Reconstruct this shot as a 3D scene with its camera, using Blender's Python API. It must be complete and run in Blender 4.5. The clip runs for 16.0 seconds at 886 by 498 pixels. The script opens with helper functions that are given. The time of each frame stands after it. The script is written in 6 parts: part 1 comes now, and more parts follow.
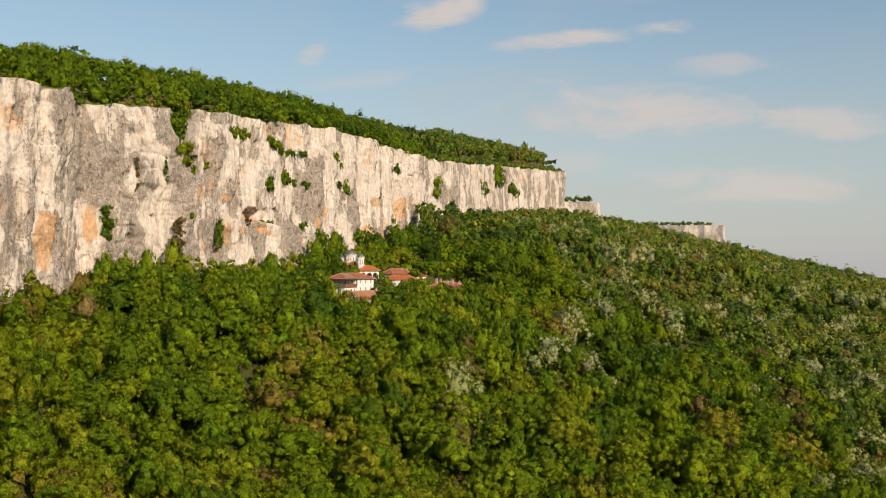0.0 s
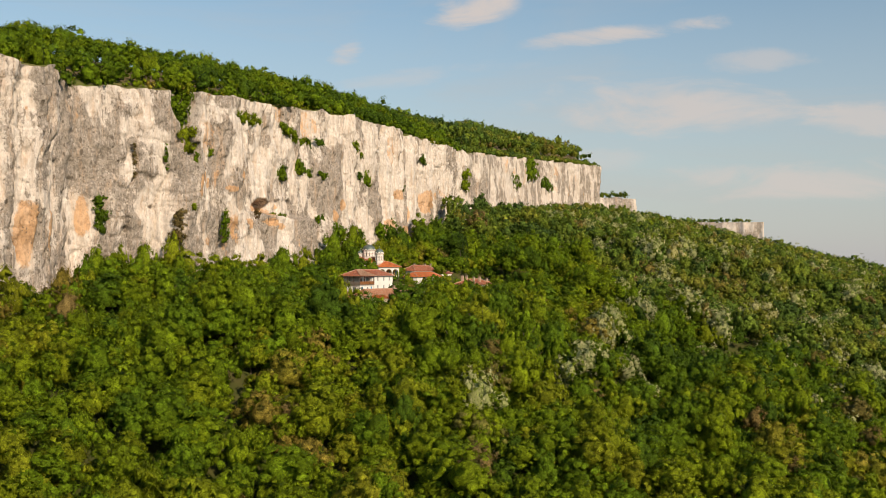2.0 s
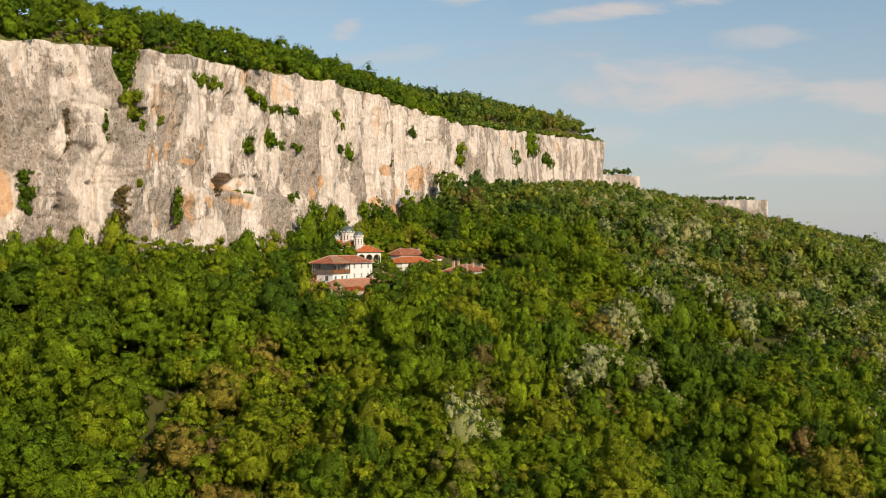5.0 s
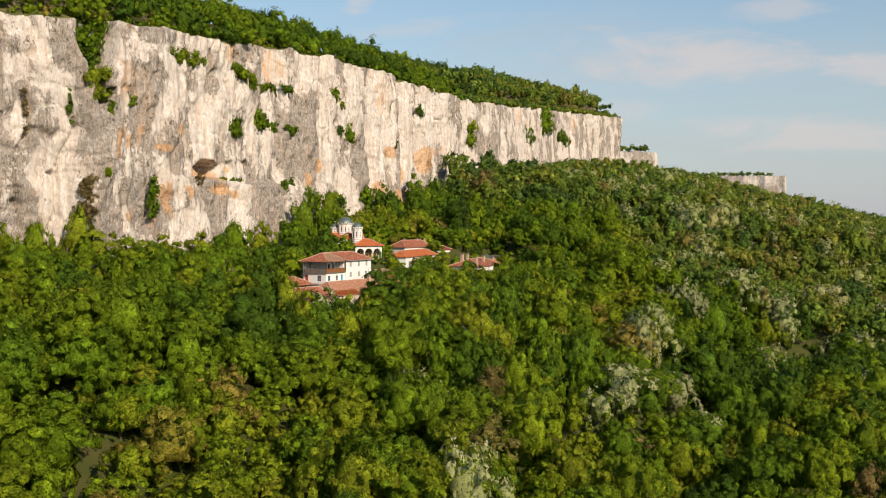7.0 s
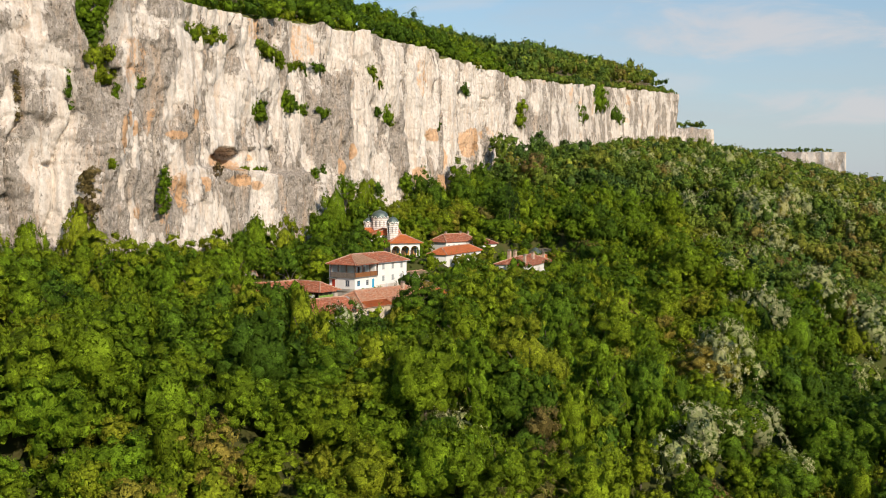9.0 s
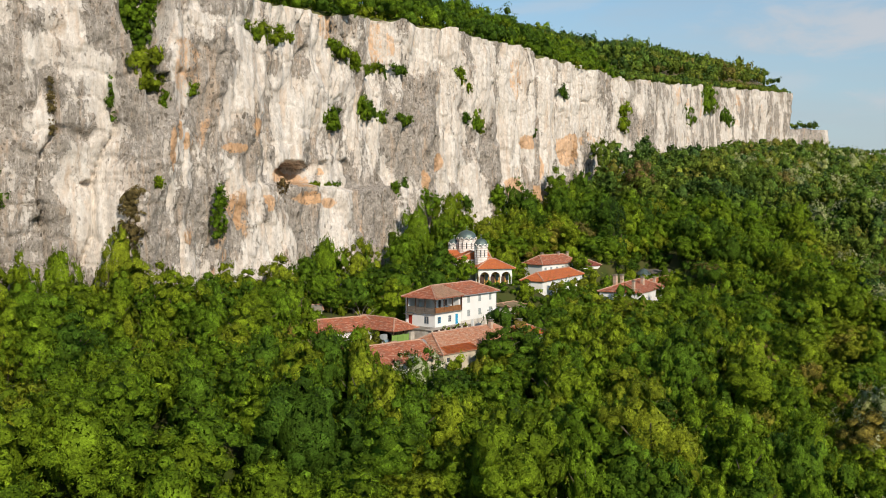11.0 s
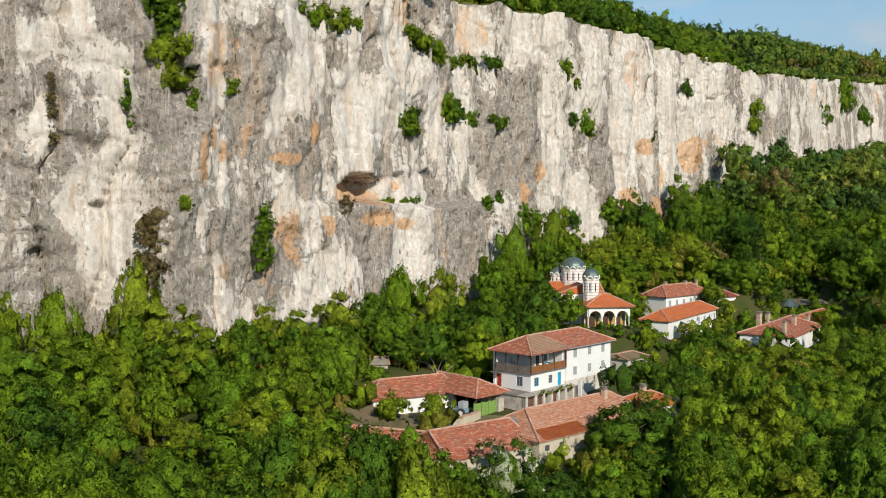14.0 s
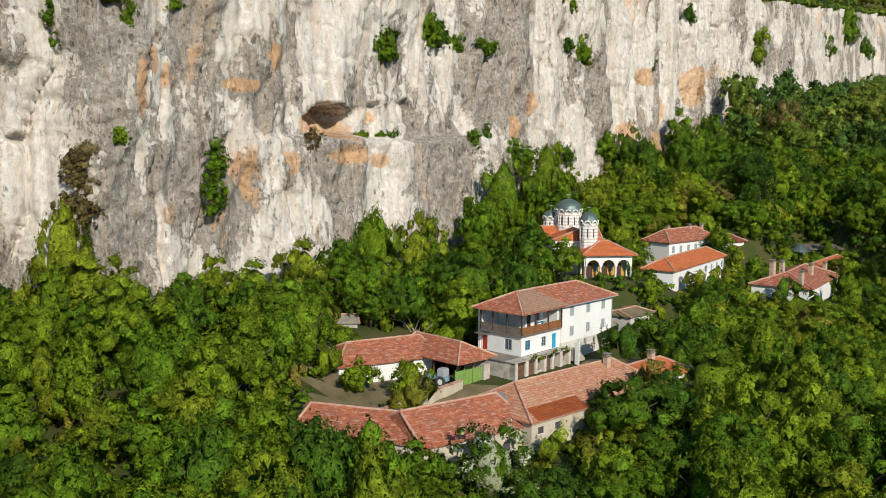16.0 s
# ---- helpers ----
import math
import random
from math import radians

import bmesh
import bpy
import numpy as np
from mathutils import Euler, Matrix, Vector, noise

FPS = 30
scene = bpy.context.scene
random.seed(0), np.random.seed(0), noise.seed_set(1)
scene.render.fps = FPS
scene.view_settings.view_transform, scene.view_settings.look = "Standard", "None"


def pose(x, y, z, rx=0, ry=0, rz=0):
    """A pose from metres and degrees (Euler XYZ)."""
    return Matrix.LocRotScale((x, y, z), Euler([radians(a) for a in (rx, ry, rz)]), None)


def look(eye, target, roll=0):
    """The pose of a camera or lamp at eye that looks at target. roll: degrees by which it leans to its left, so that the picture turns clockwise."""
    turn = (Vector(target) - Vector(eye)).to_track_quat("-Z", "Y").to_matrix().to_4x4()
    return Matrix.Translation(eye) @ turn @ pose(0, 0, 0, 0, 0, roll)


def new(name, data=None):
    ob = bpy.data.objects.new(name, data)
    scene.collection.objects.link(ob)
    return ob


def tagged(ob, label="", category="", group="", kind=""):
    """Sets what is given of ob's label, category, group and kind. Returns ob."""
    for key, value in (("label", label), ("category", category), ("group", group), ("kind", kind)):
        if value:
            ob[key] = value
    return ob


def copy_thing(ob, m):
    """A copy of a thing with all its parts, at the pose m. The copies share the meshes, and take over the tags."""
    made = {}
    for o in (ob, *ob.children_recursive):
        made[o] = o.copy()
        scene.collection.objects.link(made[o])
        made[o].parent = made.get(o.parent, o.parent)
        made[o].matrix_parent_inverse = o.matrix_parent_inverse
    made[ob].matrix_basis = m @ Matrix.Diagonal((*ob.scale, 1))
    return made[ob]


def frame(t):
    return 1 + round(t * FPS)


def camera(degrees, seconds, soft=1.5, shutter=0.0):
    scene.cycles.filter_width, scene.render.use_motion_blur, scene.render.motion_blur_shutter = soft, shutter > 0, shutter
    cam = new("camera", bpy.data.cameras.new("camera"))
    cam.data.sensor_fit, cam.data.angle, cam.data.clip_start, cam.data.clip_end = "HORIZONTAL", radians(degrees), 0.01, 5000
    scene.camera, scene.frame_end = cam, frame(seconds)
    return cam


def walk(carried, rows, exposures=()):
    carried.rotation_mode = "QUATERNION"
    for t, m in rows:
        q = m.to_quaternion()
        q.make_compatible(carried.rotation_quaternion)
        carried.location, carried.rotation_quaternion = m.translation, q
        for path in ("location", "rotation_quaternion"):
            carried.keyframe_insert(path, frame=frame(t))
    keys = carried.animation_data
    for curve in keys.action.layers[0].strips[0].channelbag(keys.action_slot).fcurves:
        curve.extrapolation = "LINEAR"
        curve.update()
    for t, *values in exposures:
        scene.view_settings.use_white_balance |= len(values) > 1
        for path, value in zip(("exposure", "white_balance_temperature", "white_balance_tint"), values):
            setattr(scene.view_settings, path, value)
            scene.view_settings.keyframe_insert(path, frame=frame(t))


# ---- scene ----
cam = camera(48.9, 16.0, 0.9)
PATH = [
    (0, (1.998, -1.041, 59.355), (1.985, 0.959, 59.4), 0.1),
    (0.5, (3.007, 6.732, 59.229), (2.973, 8.731, 59.273), 0.1),
    (1, (3.854, 14.688, 59.06), (3.799, 16.687, 59.102), 0.1),
    (1.5, (4.479, 22.617, 58.927), (4.404, 24.615, 58.968), 0.1),
    (2, (5.077, 30.158, 58.708), (4.994, 32.156, 58.749), 0.1),
    (2.5, (5.543, 37.588, 58.561), (5.461, 39.586, 58.602), 0.2),
    (3, (6.1, 44.939, 58.246), (6.017, 46.937, 58.288), 0.2),
    (3.5, (6.527, 52.397, 58.139), (6.444, 54.395, 58.179), 0.2),
    (4, (6.831, 59.731, 58.832), (6.749, 61.729, 58.857), 0.2),
    (6.5, (7.733, 98.867, 65.837), (7.635, 100.864, 65.793), 0.2),
    (7, (7.816, 106.483, 67.121), (7.706, 108.48, 67.063), 0.2),
    (7.5, (7.886, 114.046, 68.464), (7.762, 116.041, 68.39), 0.2),
    (8, (7.751, 121.675, 69.808), (7.61, 123.667, 69.709), 0.2),
    (8.5, (7.311, 129.434, 71.409), (7.148, 131.424, 71.299), 0.3),
    (9, (7.004, 137.062, 72.669), (6.796, 139.048, 72.558), 0.4),
    (11.5, (2.448, 179.376, 76.923), (2.003, 181.323, 76.82), 0.1),
    (12, (1.359, 186.797, 77.588), (0.874, 188.735, 77.486), 0.1),
    (12.5, (0.019, 194.13, 78.293), (-0.509, 196.057, 78.191), 0.1),
    (13, (-1.31, 201.143, 79.07), (-1.873, 203.059, 78.967), 0.1),
    (13.5, (-2.8, 208.113, 79.516), (-3.393, 210.02, 79.414), 0.1),
    (14, (-4.239, 214.843, 79.775), (-4.853, 216.744, 79.674), 0.1),
    (14.5, (-5.702, 221.107, 79.713), (-6.32, 223.006, 79.606), 0.1),
    (15, (-7.24, 226.916, 79.552), (-7.858, 228.812, 79.402), 0.2),
    (15.5, (-8.395, 231.599, 79.598), (-9.005, 233.494, 79.403), 0.2),
    (16, (-9.464, 235.211, 79.798), (-10.049, 237.109, 79.563), 0.4),
]
walk(cam, [(t, look(eye, target, roll)) for t, eye, target, roll in PATH],
     [(0, -0.02, 8350, 16), (4, -0.02, 8200, 16), (9, 0.1, 7250, 13), (12, -0.05, 6700, 8), (16, -0.05, 6450, 6)])

# ---- world, sun ----
SUN_AZ, SUN_EL = (0.63, -0.777), 30.0
world = bpy.data.worlds.new("sky")
scene.world = world
world.use_nodes = True
wn, wl = world.node_tree.nodes, world.node_tree.links
wn.clear()
sky = wn.new("ShaderNodeTexSky")
sky.sky_type = "NISHITA"
sky.sun_disc = False
sky.sun_elevation = radians(SUN_EL)
sky.sun_rotation = math.atan2(SUN_AZ[0], SUN_AZ[1])
sky.air_density, sky.dust_density, sky.ozone_density, sky.altitude = 1.25, 0.35, 1.0, 300
geo = wn.new("ShaderNodeTexCoord")


def veil(scale, turn, size, detail, lo, hi, most):
    """One layer of thin cloud over the whole sky."""
    mp, tex, rp = wn.new("ShaderNodeMapping"), wn.new("ShaderNodeTexNoise"), wn.new("ShaderNodeValToRGB")
    mp.inputs["Scale"].default_value, mp.inputs["Rotation"].default_value = scale, turn
    tex.inputs["Scale"].default_value, tex.inputs["Detail"].default_value = size, detail
    tex.inputs["Roughness"].default_value, tex.inputs["Distortion"].default_value = 0.6, 0.6
    rp.color_ramp.elements[0].position, rp.color_ramp.elements[1].position = lo, hi
    rp.color_ramp.elements[0].color, rp.color_ramp.elements[1].color = (0, 0, 0, 1), (most, most, most, 1)
    wl.new(geo.outputs["Generated"], mp.inputs[0])
    wl.new(mp.outputs[0], tex.inputs["Vector"])
    wl.new(tex.outputs["Fac"], rp.inputs[0])
    return rp.outputs[0]


def over(fac, below_, colour):
    m = wn.new("ShaderNodeMixRGB")
    m.inputs[2].default_value = (*colour, 1)
    wl.new(fac, m.inputs[0])
    wl.new(below_, m.inputs[1])
    return m.outputs[0]


# haze thickens towards the horizon all round
sep = wn.new("ShaderNodeSeparateXYZ")
wl.new(geo.outputs["Generated"], sep.inputs[0])
hz = wn.new("ShaderNodeValToRGB")
hz.color_ramp.elements[0].position, hz.color_ramp.elements[1].position = 0.0, 0.28
hz.color_ramp.elements[0].color, hz.color_ramp.elements[1].color = (0.85, 0.85, 0.85, 1), (0.0, 0.0, 0.0, 1)
wl.new(sep.outputs["Z"], hz.inputs[0])
deeper = wn.new("ShaderNodeMixRGB")
deeper.blend_type = "MULTIPLY"
deeper.inputs[0].default_value, deeper.inputs[2].default_value = 1.0, (0.73, 0.99, 1.17, 1)
wl.new(sky.outputs[0], deeper.inputs[1])
look_up = over(hz.outputs[0], deeper.outputs[0], (3.4, 3.95, 5.25))
look_up = over(veil((1.3, 1.3, 7.0), (0.0, 0.05, 0.3), 1.5, 6, 0.5, 0.75, 0.4), look_up, (4.1, 4.6, 5.2))


def calc(op, a, b=0.0, c=0.0):
    """One sum on sockets or numbers."""
    m = wn.new("ShaderNodeMath")
    m.operation = op
    for i, v in enumerate((a, b, c)):
        if isinstance(v, (int, float)):
            m.inputs[i].default_value = v
        else:
            wl.new(v, m.inputs[i])
    return m.outputs[0]


# single clouds: across and up (as slopes to the north), half width, half height, lean, opacity
ahead = calc("MAXIMUM", sep.outputs["Y"], 0.05)
across, upward = calc("DIVIDE", sep.outputs["X"], ahead), calc("DIVIDE", sep.outputs["Z"], ahead)
flat = wn.new("ShaderNodeCombineXYZ")
wl.new(across, flat.inputs[0])
wl.new(calc("MULTIPLY", upward, 3.2), flat.inputs[1])
curl = wn.new("ShaderNodeTexNoise")
curl.inputs["Scale"].default_value, curl.inputs["Detail"].default_value, curl.inputs["Roughness"].default_value, curl.inputs["Distortion"].default_value = 9.0, 7, 0.6, 0.5
wl.new(flat.outputs[0], curl.inputs["Vector"])
CLOUDS = [(-0.015, 0.268, 0.055, 0.022, 0.1, 1.0), (0.148, 0.243, 0.13, 0.013, 0.115, 0.9), (0.188, 0.164, 0.17, 0.036, -0.03, 0.8), (0.316, 0.09, 0.15, 0.026, 0.02, 0.75),
          (-0.14, 0.226, 0.024, 0.016, 0.3, 0.9), (0.275, 0.213, 0.07, 0.016, 0.05, 0.5), (0.39, 0.152, 0.08, 0.022, 0.0, 0.7), (-0.056, 0.2, 0.12, 0.012, 0.12, 0.35), (0.07, 0.11, 0.1, 0.02, 0.03, 0.4)]
for cu, cv, cw, ch, lean, most in CLOUDS:
    du, dv = calc("SUBTRACT", across, cu), calc("SUBTRACT", upward, cv)
    dv = calc("SUBTRACT", dv, calc("MULTIPLY", du, lean))
    q = calc("ADD", calc("POWER", calc("ABSOLUTE", calc("DIVIDE", du, cw)), 2.0), calc("POWER", calc("ABSOLUTE", calc("DIVIDE", dv, ch)), 2.0))
    mass = calc("ADD", calc("SUBTRACT", 0.85, q), calc("MULTIPLY", calc("SUBTRACT", curl.outputs["Fac"], 0.5), 3.2))
    soft_edge = wn.new("ShaderNodeMapRange")
    soft_edge.interpolation_type = "SMOOTHSTEP"
    soft_edge.inputs["From Min"].default_value, soft_edge.inputs["From Max"].default_value, soft_edge.inputs["To Max"].default_value = 0.0, 1.1, most * 0.9
    wl.new(mass, soft_edge.inputs["Value"])
    look_up = over(soft_edge.outputs[0], look_up, (5.2, 5.4, 5.95))
wbg = wn.new("ShaderNodeBackground")
wbg.inputs["Strength"].default_value = 0.113
wout = wn.new("ShaderNodeOutputWorld")
wl.new(look_up, wbg.inputs["Color"])
wl.new(wbg.outputs[0], wout.inputs[0])

lamp = bpy.data.lights.new("sun", "SUN")
lamp.energy, lamp.angle, lamp.color = 4.7, radians(0.6), (1.0, 0.89, 0.75)
sun = new("sun", lamp)
ce = math.cos(radians(SUN_EL))
sun.matrix_world = look((SUN_AZ[0] * ce * 300, SUN_AZ[1] * ce * 300, math.sin(radians(SUN_EL)) * 300), (0, 0, 0))


# ---- materials ----
class Mat:
    """A small builder round one node material."""

    def __init__(self, name, rough=0.8, spec=0.3, metal=0.0):
        self.m = bpy.data.materials.new(name)
        self.m.use_nodes = True
        self.n, self.l = self.m.node_tree.nodes, self.m.node_tree.links
        self.b = self.n["Principled BSDF"]
        self.out = self.n["Material Output"]
        self.b.inputs["Roughness"].default_value = rough
        self.b.inputs["Specular IOR Level"].default_value = spec
        self.b.inputs["Metallic"].default_value = metal

    def coord(self, scale=(1, 1, 1), kind="Object", rot=(0, 0, 0)):
        c, mp = self.n.new("ShaderNodeTexCoord"), self.n.new("ShaderNodeMapping")
        mp.inputs["Scale"].default_value, mp.inputs["Rotation"].default_value = scale, rot
        self.l.new(c.outputs[kind], mp.inputs[0])
        return mp.outputs[0]

    def noise(self, vec, scale=1.0, detail=4, rough=0.55, distortion=0.0):
        t = self.n.new("ShaderNodeTexNoise")
        t.inputs["Scale"].default_value, t.inputs["Detail"].default_value = scale, detail
        t.inputs["Roughness"].default_value, t.inputs["Distortion"].default_value = rough, distortion
        self.l.new(vec, t.inputs["Vector"])
        return t.outputs["Fac"]

    def ramp(self, fac, *stops):
        r = self.n.new("ShaderNodeValToRGB")
        e = r.color_ramp.elements
        while len(e) < len(stops):
            e.new(0.5)
        for el, (p, c) in zip(e, stops):
            el.position = p
            el.color = (*c, 1) if not isinstance(c, (int, float)) else (c, c, c, 1)
        self.l.new(fac, r.inputs[0])
        return r.outputs[0]

    def mix(self, fac, a, b, mode="MIX"):
        x = self.n.new("ShaderNodeMixRGB")
        x.blend_type = mode
        for i, v in enumerate((fac, a, b)):
            if isinstance(v, (int, float)):
                x.inputs[i].default_value = v if i == 0 else (v, v, v, 1)
            elif isinstance(v, tuple):
                x.inputs[i].default_value = (*v, 1)
            else:
                self.l.new(v, x.inputs[i])
        return x.outputs[0]

    def math(self, op, a, b):
        x = self.n.new("ShaderNodeMath")
        x.operation = op
        for i, v in enumerate((a, b)):
            if isinstance(v, (int, float)):
                x.inputs[i].default_value = v
            else:
                self.l.new(v, x.inputs[i])
        return x.outputs[0]

    def colour(self, sock):
        self.l.new(sock, self.b.inputs["Base Color"])
        return self

    def bump(self, sock, strength=0.4, distance=0.1):
        x = self.n.new("ShaderNodeBump")
        x.inputs["Strength"].default_value, x.inputs["Distance"].default_value = strength, distance
        self.l.new(sock, x.inputs["Height"])
        self.l.new(x.outputs[0], self.b.inputs["Normal"])
        return self


def mottled(name, a, b, scale=1.5, rough=0.8, bump=0.2, spec=0.3, fine=12.0, dist=0.03, metal=0.0):
    k = Mat(name, rough, spec, metal)
    v = k.coord()
    big, small = k.noise(v, scale, 5), k.noise(v, fine, 4)
    k.colour(k.mix(k.math("MULTIPLY", small, 0.45), k.mix(k.ramp(big, (0.35, 0.0), (0.65, 1.0)), a, b), tuple(0.5 * (p + q) * 0.6 for p, q in zip(a, b))))
    k.bump(small, bump, dist)
    return k.m


def rock_material():
    """Limestone: white where fresh or washed, grey and pitted where weathered, ochre stains; each has its place on the rock."""
    k = Mat("limestone", 0.92, 0.12)
    v3 = k.coord((1, 1, 1))
    blot = k.noise(k.coord((1, 1, 0.42)), 0.42, 9, 0.68, 0.5)
    drip = k.noise(k.coord((1, 1, 0.075)), 0.95, 7, 0.65, 0.35)
    fine, speck = k.noise(v3, 1.3, 8, 0.7), k.noise(v3, 4.2, 5, 0.7)

    def place(name):
        at = k.n.new("ShaderNodeAttribute")
        at.attribute_name = name
        return at.outputs["Fac"]

    def jitter(base, a, b, c):
        x = k.math("ADD", base, k.math("MULTIPLY", k.math("SUBTRACT", blot, 0.5), a))
        x = k.math("ADD", x, k.math("MULTIPLY", k.math("SUBTRACT", drip, 0.5), b))
        return k.math("ADD", x, k.math("MULTIPLY", k.math("SUBTRACT", fine, 0.5), c))

    def cells(scale, stretch, feature, warp):
        t = k.n.new("ShaderNodeTexVoronoi")
        t.feature = feature
        t.inputs["Scale"].default_value = scale
        v = k.n.new("ShaderNodeVectorMath")
        v.operation = "MULTIPLY_ADD"
        nz = k.n.new("ShaderNodeTexNoise")
        nz.inputs["Scale"].default_value, nz.inputs["Detail"].default_value = 0.8, 4
        k.l.new(v3, nz.inputs["Vector"])
        k.l.new(nz.outputs["Color"], v.inputs[0])
        v.inputs[1].default_value = (warp, warp, warp)
        k.l.new(k.coord((1, 1, stretch)), v.inputs[2])
        k.l.new(v.outputs[0], t.inputs["Vector"])
        return t

    grey = k.mix(k.ramp(fine, (0.32, 0.0), (0.66, 1.0)), (0.185, 0.164, 0.14), (0.39, 0.352, 0.312))
    white = k.mix(k.ramp(drip, (0.36, 0.0), (0.6, 1.0)), (0.495, 0.438, 0.382), (0.63, 0.592, 0.547))
    worn = k.ramp(jitter(place("weather"), 1.8, 0.9, 1.15), (0.48, 0.0), (0.57, 1.0))
    base = k.mix(worn, white, grey)
    scratch = k.noise(k.coord((1, 1, 0.11)), 2.1, 6, 0.72, 0.3)
    base = k.mix(k.math("MULTIPLY", worn, k.ramp(scratch, (0.55, 0.0), (0.63, 0.75))), base, (0.53, 0.49, 0.45))
    base = k.mix(k.math("MULTIPLY", worn, k.ramp(scratch, (0.36, 0.65), (0.44, 0.0))), base, (0.20, 0.17, 0.14))
    # thin grey runs down the white, and tan washes
    base = k.mix(k.ramp(k.noise(k.coord((1, 1, 0.05)), 1.35, 6, 0.7, 0.25), (0.60, 0.0), (0.70, 0.45)), base, (0.40, 0.345, 0.29))
    base = k.mix(k.ramp(k.noise(k.coord((1, 1, 0.16)), 0.36, 7, 0.72, 0.5), (0.52, 0.0), (0.66, 0.55)), base, (0.50, 0.36, 0.25))
    ochre = k.mix(fine, (0.48, 0.235, 0.095), (0.62, 0.40, 0.22))
    base = k.mix(k.ramp(jitter(place("ochre"), 1.0, 0.9, 0.7), (0.5, 0.0), (0.72, 0.75)), base, ochre)
    # pits and short cracks, most of them in the weathered parts
    pit, dot = cells(0.62, 0.6, "F1", 1.2), cells(1.5, 0.75, "F1", 0.8)
    holes = k.math("ADD", pit.outputs["Distance"], k.math("MULTIPLY", pit.outputs["Color"], 0.5))
    dots = k.math("ADD", dot.outputs["Distance"], k.math("MULTIPLY", dot.outputs["Color"], 0.6))
    rough = k.math("ADD", k.math("MULTIPLY", worn, 0.7), 0.3)
    split = cells(0.26, 0.3, "DISTANCE_TO_EDGE", 1.8).outputs["Distance"]
    where = k.ramp(k.noise(k.coord((1, 1, 0.4)), 0.12, 4, 0.6), (0.52, 0.0), (0.62, 1.0))
    # dark fill stands in for the shadow inside cracks and pits
    base = k.mix(k.math("MULTIPLY", where, k.ramp(split, (0.0, 0.65), (0.035, 0.0))), base, (0.20, 0.165, 0.13))
    base = k.mix(k.math("MULTIPLY", rough, k.ramp(holes, (0.34, 0.9), (0.41, 0.0))), base, (0.13, 0.11, 0.09))
    base = k.mix(k.math("MULTIPLY", rough, k.ramp(dots, (0.41, 0.9), (0.47, 0.0))), base, (0.17, 0.145, 0.115))
    chip = cells(1.6, 0.6, "F1", 1.0)
    base = k.mix(1.0, base, k.ramp(chip.outputs["Color"], (0.1, 0.88), (0.9, 1.12)), "MULTIPLY")
    base = k.mix(1.0, base, k.ramp(k.mix(0.5, fine, speck), (0.34, 0.72), (0.47, 1.0), (0.66, 1.12)), "MULTIPLY")
    k.colour(base)
    deep = k.math("MULTIPLY", k.ramp(holes, (0.2, 0.3), (0.34, 1.0)), k.ramp(dots, (0.22, 0.5), (0.36, 1.0)))
    relief = k.mix(0.35, k.mix(0.4, fine, k.mix(0.4, drip, speck)), k.mix(0.35, deep, chip.outputs["Color"]))
    k.bump(k.mix(worn, k.mix(0.6, relief, 0.5), relief), 1.0, 1.0)
    return k.m


